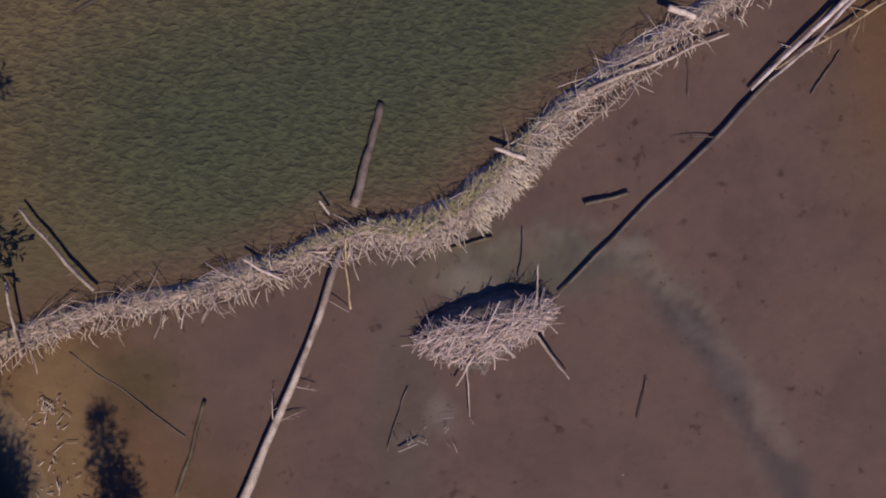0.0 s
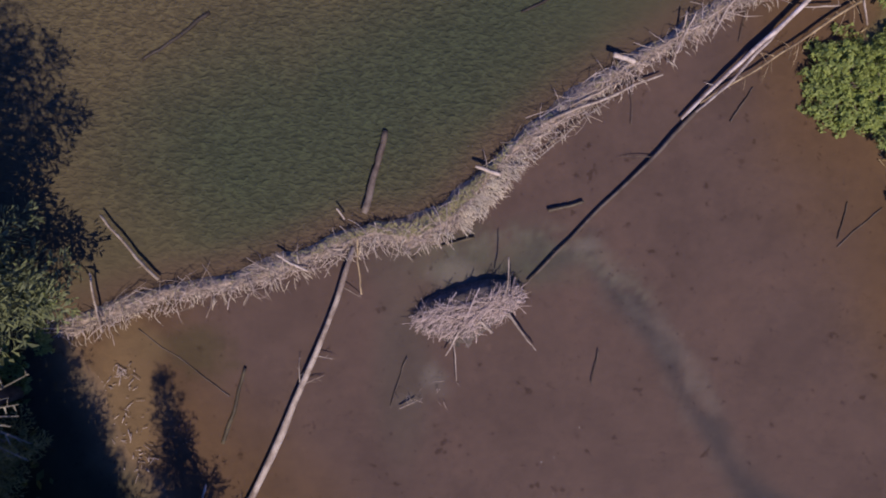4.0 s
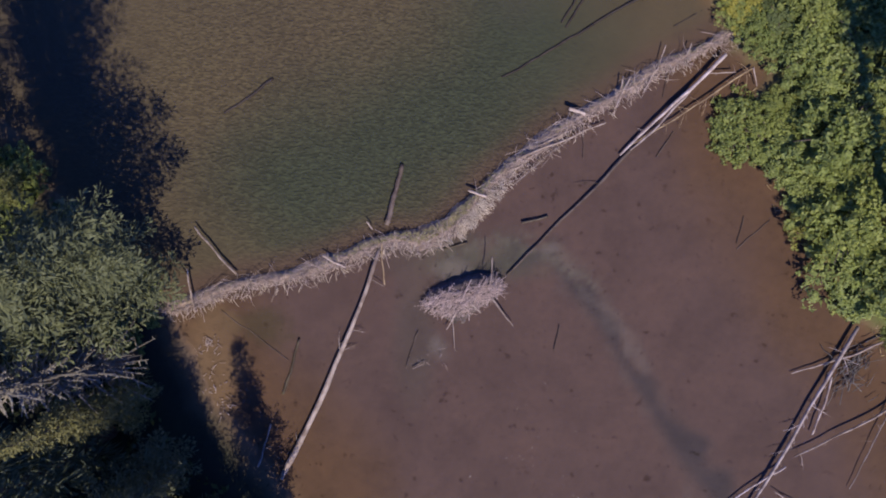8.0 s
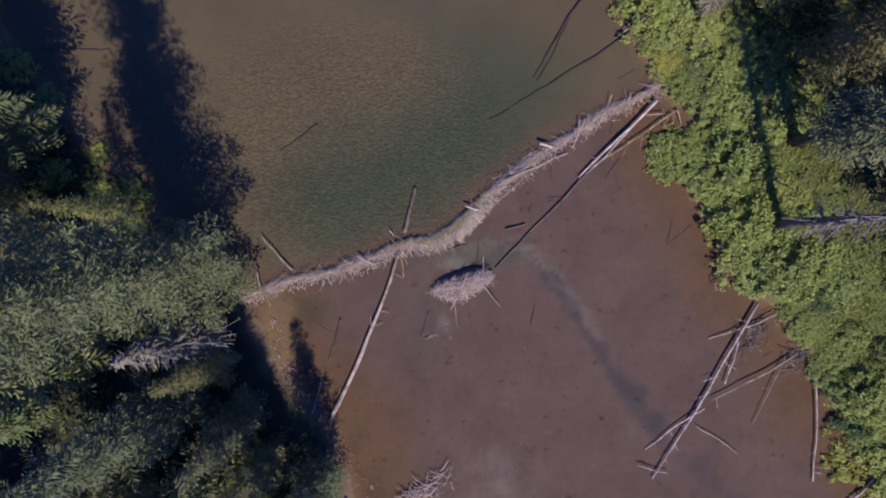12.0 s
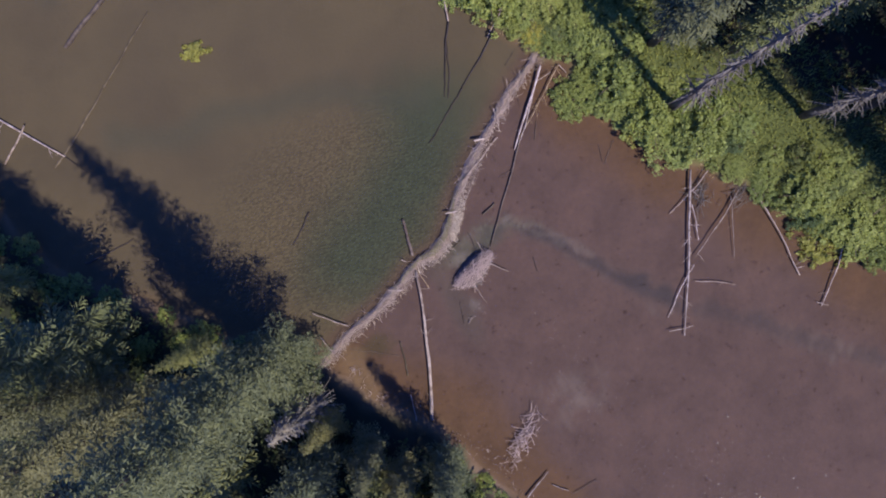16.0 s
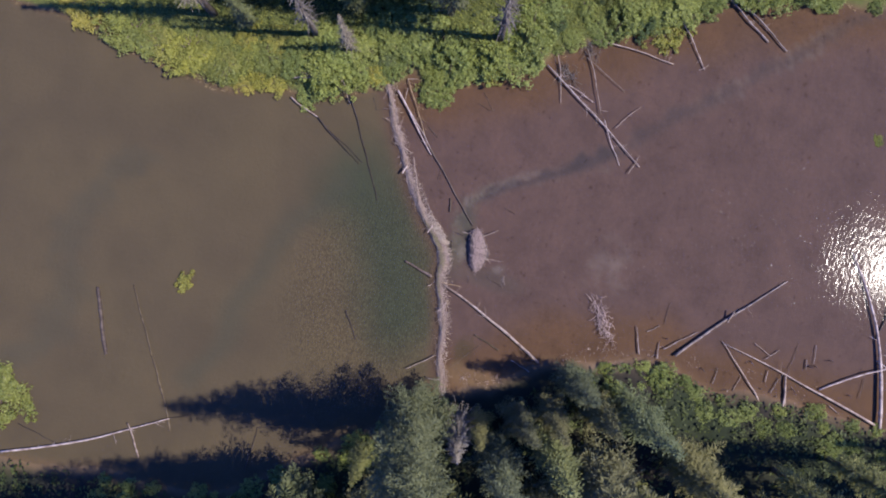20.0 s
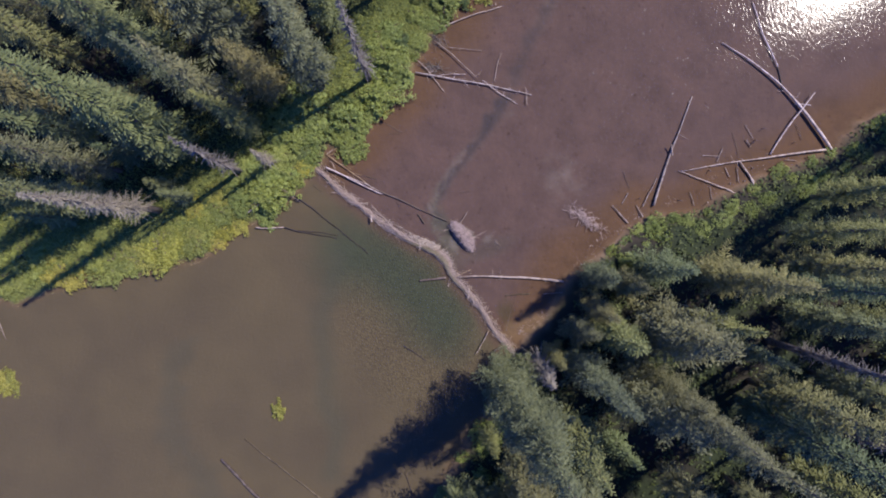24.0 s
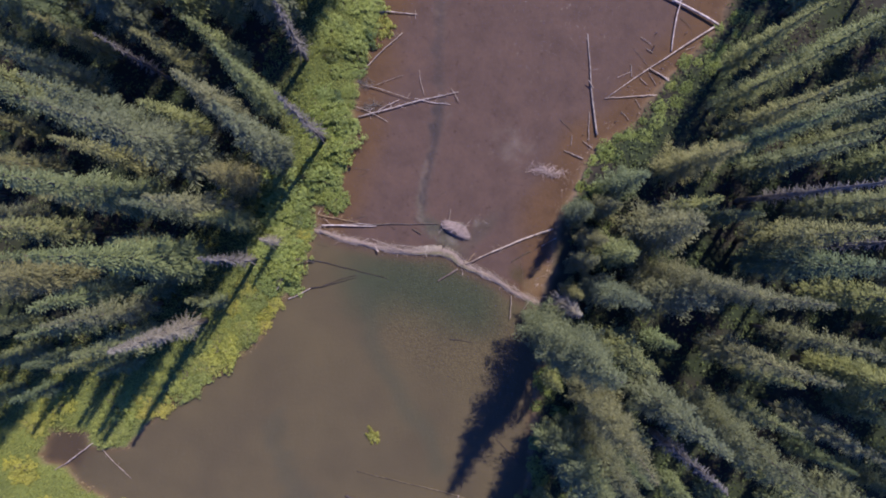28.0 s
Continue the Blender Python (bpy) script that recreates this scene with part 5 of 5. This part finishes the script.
def build_dam():
    rng = random.Random(33)
    dam = thing("beaver_dam", (0, 0, 0), "long curved beaver dam of pale sticks, mud and grass", "dam")
    v, f = [], []
    n, m = 240, 11
    for i in range(n):
        s = i / (n - 1)
        c, d = along(DAM, s)
        nrm = Vector((-d.y, d.x))
        hw = dam_half_width(s)
        for k in range(m):
            u = -1 + 2 * k / (m - 1)
            wide = (1.12 + 0.3 * noise.noise((c.x * 1.3, c.y * 1.3, 8.0))) * (1.45 if u > 0 else 1.0)
            x = c + nrm * hw * (u + rng.uniform(-0.06, 0.06)) * wide
            rise = 1 - abs((u + 0.25) / (1.25 if u > -0.25 else 0.75)) ** (1.5 if u > -0.25 else 2.4)
            lump = 0.04 * noise.noise((x.x * 2.2, x.y * 2.2, 3.0))
            v.append((x.x, x.y, -0.28 + lump + 0.4 * rise + rng.uniform(-0.03, 0.03) * (1 - abs(u))))
    for i in range(n - 1):
        for k in range(m - 1):
            a = i * m + k
            f.append((a, a + 1, a + m + 1, a + m)[::-1])
    piece("mud_core", mesh_of("mud_core", v, f, DAM_MUD, True), dam, "mud core with dry litter and grass")

    def pose_of(s):
        c, d = along(DAM, s)
        nrm = Vector((-d.y, d.x))
        hw = dam_half_width(s)
        u = rng.uniform(-1.1, 0.4) if rng.random() < 0.22 else rng.gauss(-0.92, 0.24)
        ln = rng.uniform(0.18, 0.52) * (2.0 if rng.random() < 0.14 else 0.9)
        p = c + nrm * hw * u
        z = 0.0 + 0.14 * max(0, 1 - abs(u) ** 2) + rng.uniform(0, 0.06)
        # most sticks lie down the slope or slantwise along it
        if u > 0.1:
            ln *= 0.55
            z -= 0.04
        ang = math.atan2(d.y, d.x) + (rng.gauss(0, 0.35) if u > 0.1 else rng.gauss(1.57, 0.45) if rng.random() < 0.45 else rng.gauss(0, 0.5))
        tilt = rng.gauss(0, 7) + 90
        if rng.random() < 0.02 and u < 0:
            tilt = 90 + rng.uniform(-35, 35)
        th = rng.uniform(0.35, 0.75) * (1.8 if rng.random() < 0.06 else 1)
        return pose(p.x, p.y, z, 0, tilt, math.degrees(ang)) @ Matrix.Diagonal((th, th, ln, 1))

    for i in range(290):
        piece("stick", STICK_MESHES[rng.randrange(8)], dam, m=pose_of(rng.random()))
    acc = ([], [])
    for i in range(2300):
        vv, ff = STICK_SHAPES[rng.randrange(8)]
        mm = pose_of(rng.random()) @ Matrix.Diagonal((0.6, 0.6, 0.7, 1))
        join(acc, ([mm @ Vector(q) for q in vv], ff))
    tagged(piece("stick_litter", mesh_of("stick_litter", *acc, STICKS, True), dam), "matted pale sticks and twigs", kind="stuff")
    wisps = ([], [])
    for i in range(300):
        c, d = along(DAM, rng.random())
        nrm = Vector((-d.y, d.x))
        p = c + nrm * rng.uniform(-0.55, 0.25)
        ang = math.atan2(d.y, d.x) + rng.gauss(0.0, 0.9)
        w, ln = Vector((math.cos(ang), math.sin(ang), 0)), rng.uniform(0.3, 1.1)
        sd, cv = Vector((-w.y, w.x, 0)), rng.gauss(0, 0.09) * ln
        o = Vector((p.x, p.y, rng.uniform(0.1, 0.26)))
        join(wisps, tube([o + w * ln * (q - 0.5) + sd * cv * (1 - 4 * (q - 0.5) ** 2) + Vector((0, 0, rng.uniform(-0.02, 0.04))) for q in (0, 0.25, 0.5, 0.75, 1)], [0.009, 0.009, 0.008, 0.006, 0.003], 4))
    tagged(piece("twig_wisp", mesh_of("twig_wisp", *wisps, STICKS, True), dam), "thin curved bleached twigs over the crest", kind="stuff")
    reeds = ([], [])
    for i in range(900):
        s = rng.gauss(0.515, 0.035) if i < 520 else rng.random()
        c, d = along(DAM, min(1, max(0, s)))
        nrm = Vector((-d.y, d.x))
        p = c + nrm * rng.uniform(-0.55, -0.1) + d * rng.uniform(-0.1, 0.1)
        way = (-nrm * rng.uniform(0.5, 1.0) + d * rng.gauss(0, 0.35)).normalized()
        ln = rng.uniform(0.12, 0.38)
        o, w = Vector((p.x, p.y, rng.uniform(0.06, 0.16))), Vector((-way.y, way.x, 0)) * 0.008
        e = Vector((way.x, way.y, 0)) * ln
        join(reeds, ([o - w, o + w, o + e * 0.6 + w + Vector((0, 0, 0.04)), o + e * 0.6 - w + Vector((0, 0, 0.04)), o + e - Vector((0, 0, 0.03))], [(0, 1, 2, 3), (3, 2, 4)]))
    tagged(piece("reed_fringe", mesh_of("reed_fringe", *reeds, REED), dam), "bleached dead reeds combed over the dam", kind="stuff")
    grass = ([], [])
    for i in range(1500):
        s = min(1, max(0, rng.gauss(0.44, 0.07))) if rng.random() < 0.75 else rng.random()
        c, d = along(DAM, s)
        nrm = Vector((-d.y, d.x))
        u = rng.uniform(-0.3, 0.6)
        p = c + nrm * dam_half_width(s) * u
        z = -0.02 + 0.2 * max(0, 1 - abs(u) ** 2)
        o = Vector((rng.gauss(0, 0.07), rng.gauss(0, 0.07), rng.uniform(0.03, 0.08)))
        w = Vector((-o.y, o.x, 0)).normalized() * 0.012
        p = Vector((p.x, p.y, z))
        grass_part = ([p - w, p + w, p + o], [(0, 1, 2)])
        join(grass, grass_part)
    tagged(piece("grass", mesh_of("grass", *grass, DRY_GRASS), dam), "sparse dry olive grass on the crest", kind="stuff")


def lodge_height(x, y):
    """The mound: a long heap that slopes gently to the south and drops steeply to the north."""
    u = (x - LODGE[0]) * 0.966 + (y - LODGE[1]) * 0.259
    w = -(x - LODGE[0]) * 0.259 + (y - LODGE[1]) * 0.966
    south = 0.74 + 0.45 * math.exp(-((u + 0.4) / 0.5) ** 2)
    r = (u / 1.55) ** 2 + (w / (south if w < 0 else 0.66)) ** 2
    if r >= 1:
        return -0.12
    ridge = min(1.0, max(0.0, (w + 1.1) / 1.3)) * min(1.0, max(0.0, (0.62 - w) / 0.22))
    return (0.5 + 0.1 * u) * (1 - r * r) ** 0.5 * ridge - 0.1


def build_lodge():
    rng = random.Random(44)
    lodge = thing("beaver_lodge", (LODGE[0], LODGE[1], -0.3), "heaped beaver lodge of bleached grey-white sticks in the water", "beaver lodge")
    v, f = [(0, 0, lodge_height(*LODGE) + 0.24)], []
    rings, n = 10, 40
    for i in range(1, rings + 1):
        for k in range(n):
            w, r = 6.283 * k / n, 1.06 * i / rings
            u = math.cos(w) * 1.55 * r
            s = math.sin(w) * r * (0.66 if math.sin(w) > 0 else 0.74 + 0.45 * math.exp(-((u + 0.4) / 0.5) ** 2))
            x, y = u * 0.966 - s * 0.259, u * 0.259 + s * 0.966
            h = lodge_height(LODGE[0] + x, LODGE[1] + y) if i < rings else -0.25
            v.append((x, y, h + 0.24 + rng.uniform(-0.05, 0.05)))
    for k in range(n):
        f.append((0, 1 + k, 1 + (k + 1) % n))
        for i in range(rings - 1):
            a, b = 1 + i * n, 1 + (i + 1) * n
            f.append((a + k, b + k, b + (k + 1) % n, a + (k + 1) % n))
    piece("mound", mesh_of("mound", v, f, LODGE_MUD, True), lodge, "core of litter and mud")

    def pose_of(outer):
        while True:
            x, y = LODGE[0] + rng.uniform(-1.7, 1.7), LODGE[1] + rng.uniform(-1.2, 1.2)
            h = lodge_height(x, y)
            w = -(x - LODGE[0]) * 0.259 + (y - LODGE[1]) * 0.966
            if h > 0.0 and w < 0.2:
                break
        pick = rng.random()
        ang = rng.gauss(-1.9, 0.45) if pick < 0.25 else rng.gauss(0.3, 0.4) if pick < 0.72 else rng.uniform(0, 6.28)
        ln = rng.uniform(0.4, 1.0) * (1.7 if outer and rng.random() < 0.2 else 1.0) * min(1.0, 0.45 + 1.6 * h)
        th = rng.uniform(0.28, 0.5) * (1.5 if rng.random() < 0.08 else 1.0)
        return pose(x - LODGE[0], y - LODGE[1], h + 0.3 + rng.uniform(-0.05, 0.1), 0, 90 + rng.gauss(2, 5), math.degrees(ang)) @ Matrix.Diagonal((th, th, ln, 1))

    for i in range(240):
        piece("stick", LODGE_MESHES[rng.randrange(8)], lodge, m=pose_of(True))
    acc = ([], [])
    for i in range(420):
        vv, ff = STICK_SHAPES[rng.randrange(8)]
        mm = pose_of(False) @ Matrix.Diagonal((0.7, 0.7, 0.8, 1))
        join(acc, ([mm @ Vector(q) for q in vv], ff))
    tagged(piece("twig_tangle", mesh_of("twig_tangle", *acc, LODGE_STICKS, True), lodge), "tangled thin bleached twigs", kind="stuff")


build_dam()
build_lodge()


def brush_heap(x, y, length, width, turn, count, seed, label):
    rng = random.Random(seed)
    ob = thing("brush_heap", (x, y, 0), label, "brushwood", "", turn)
    for i in range(count):
        p = (rng.gauss(0, 0.25) * length, rng.gauss(0, 0.25) * width, rng.uniform(0.0, 0.16))
        th = rng.uniform(0.4, 0.9)
        piece("stick", (LODGE_MESHES if y < -8 else GREY_MESHES)[rng.randrange(8)], ob, m=pose(*p, 0, 90 + rng.gauss(0, 10), rng.gauss(0, 45)) @ Matrix.Diagonal((th, th, rng.uniform(0.35, 1.1), 1)))


brush_heap(-1.3, -12.1, 3.6, 1.0, 32, 110, 3, "low tangled heap of pale brushwood in the shallows")


brush_heap(15.4, -4.3, 2.2, 1.3, 60, 55, 5, "grey tangle of dead branches under the shore alders")
brush_heap(17.2, -5.6, 1.6, 1.2, 20, 40, 6, "tangle of dead grey twigs at the water's edge")


def upright_stub(x, y, h, seed):
    rng = random.Random(seed)
    ob = thing("dead_stub", (x, y, -0.12), "thin grey dead stub poking out of the shallows", "stick", "stubs in the shallows")
    tip = (rng.uniform(-0.5, 0.5) * h, rng.uniform(-0.5, 0.5) * h, h)
    piece("stem", mesh_of("stem", *tube([(0, 0, 0), (tip[0] * 0.4, tip[1] * 0.5, h * 0.55), tip], [0.04, 0.032, 0.014], 6), GREY, True), ob)


for spot, (x, y, h) in enumerate(((-0.4, -27.8, 0.68), (-0.2, -28.3, 0.68), (-3.0, -24.9, 0.32), (-3.1, -26.2, 0.33), (-1.2, -23.6, 0.63), (-2.3, -27.2, 0.59), (0.5, -29.2, 0.57), (-1.6, -31.2, 0.42), (-3.7, -22.6, 0.54), (-2.7, -20.2, 0.54), (-1.9, -18.2, 0.53), (-2.8, -16.7, 0.36), (-1.4, -17.2, 0.47))):
    upright_stub(x, y, h, 300 + spot)


def build_flotsam():
    """Peeled chips and twigs washed up along the west shore."""
    rng = random.Random(61)
    acc = ([], [])
    spots = [(-8.6, -3.8, 0.45), (-8.5, -3.6, 0.2), (-8.3, -5.0, 0.5), (-8.0, -5.9, 0.4), (-4.9, -10.3, 0.5), (-4.2, -11.6, 0.7), (-3.6, -13.2, 0.6), (-2.6, -12.9, 0.6), (-3.6, -15.0, 0.6), (-2.9, -16.6, 0.5), (-2.7, -19.5, 0.7), (-2.4, -23.5, 1.0), (-2.6, -27.5, 1.0), (0.0, -4.0, 0.35), (-0.7, -4.4, 0.25)]
    for x, y, r in spots:
        for _ in range(22 if y < -5 or x < -5 else 9):
            vv, ff = CHIP_SHAPES[rng.randrange(8)]
            px, py = rng.gauss(x, r * 0.6), rng.gauss(y, r * 0.6)
            z = max(ground_z(px, py), -0.02) + 0.02
            th = rng.uniform(0.25, 0.6) * (0.6 if x > -2 else 1.0)
            mm = pose(px, py, z, 0, 90 + rng.gauss(0, 6), rng.uniform(0, 360)) @ Matrix.Diagonal((th, th, rng.choice((0.05, 0.08, 0.12, 0.16, 0.26)), 1))
            join(acc, ([mm @ Vector(q) for q in vv], ff))
    tagged(piece("flotsam", mesh_of("flotsam", *acc, STICKS, True)), "pale peeled twigs and chips washed ashore", "driftwood", kind="stuff")


build_flotsam()


def build_flecks():
    """Small pale flecks on the lower pool: drifting foam and seed fluff, and lily pads painted pale with sky shine."""
    rng = random.Random(67)
    acc = ([], [])
    # flecks along pads are lily pads, their sky reflection painted as pale colour
    drift, pads = [(3.4, -5.5), (3.6, -14.1), (7.1, -21.2)], [(5.5, -19.0), (9.0, -26.5), (15.0, -31.5), (20.0, -33.0)]
    for i in range(310):
        c, _ = along(drift if i < 130 else pads, rng.random())
        wide = 1.0 if i < 130 else 2.0
        x, y, r = rng.gauss(c.x, 1.3 * wide), rng.gauss(c.y, 1.0 * wide), rng.uniform(0.008, 0.022) * (1.0 if i < 130 else rng.choice((1.0, 1.4, 2.2)))
        if shore_distance(np.array([x]), np.array([y]))[0] > -0.3:
            continue
        turn = rng.uniform(0, 6.283)
        ring = [(x + math.cos(turn + k * 1.047) * r * rng.uniform(0.6, 1.3), y + math.sin(turn + k * 1.047) * r * rng.uniform(0.6, 1.3)) for k in range(6)]
        low, high = [(a, b, 0.0) for a, b in ring], [((a + x) / 2, (b + y) / 2, 0.012) for a, b in ring]
        join(acc, (low + high, [(k, (k + 1) % 6, 6 + (k + 1) % 6, 6 + k) for k in range(6)] + [tuple(range(6, 12))]))
    tagged(piece("foam_flecks", mesh_of("foam_flecks", *acc, FOAM_AND_SHINE, True)), "small white flecks of foam, and lily pads with painted sky shine, on the water", "foam", kind="stuff")


build_flecks()
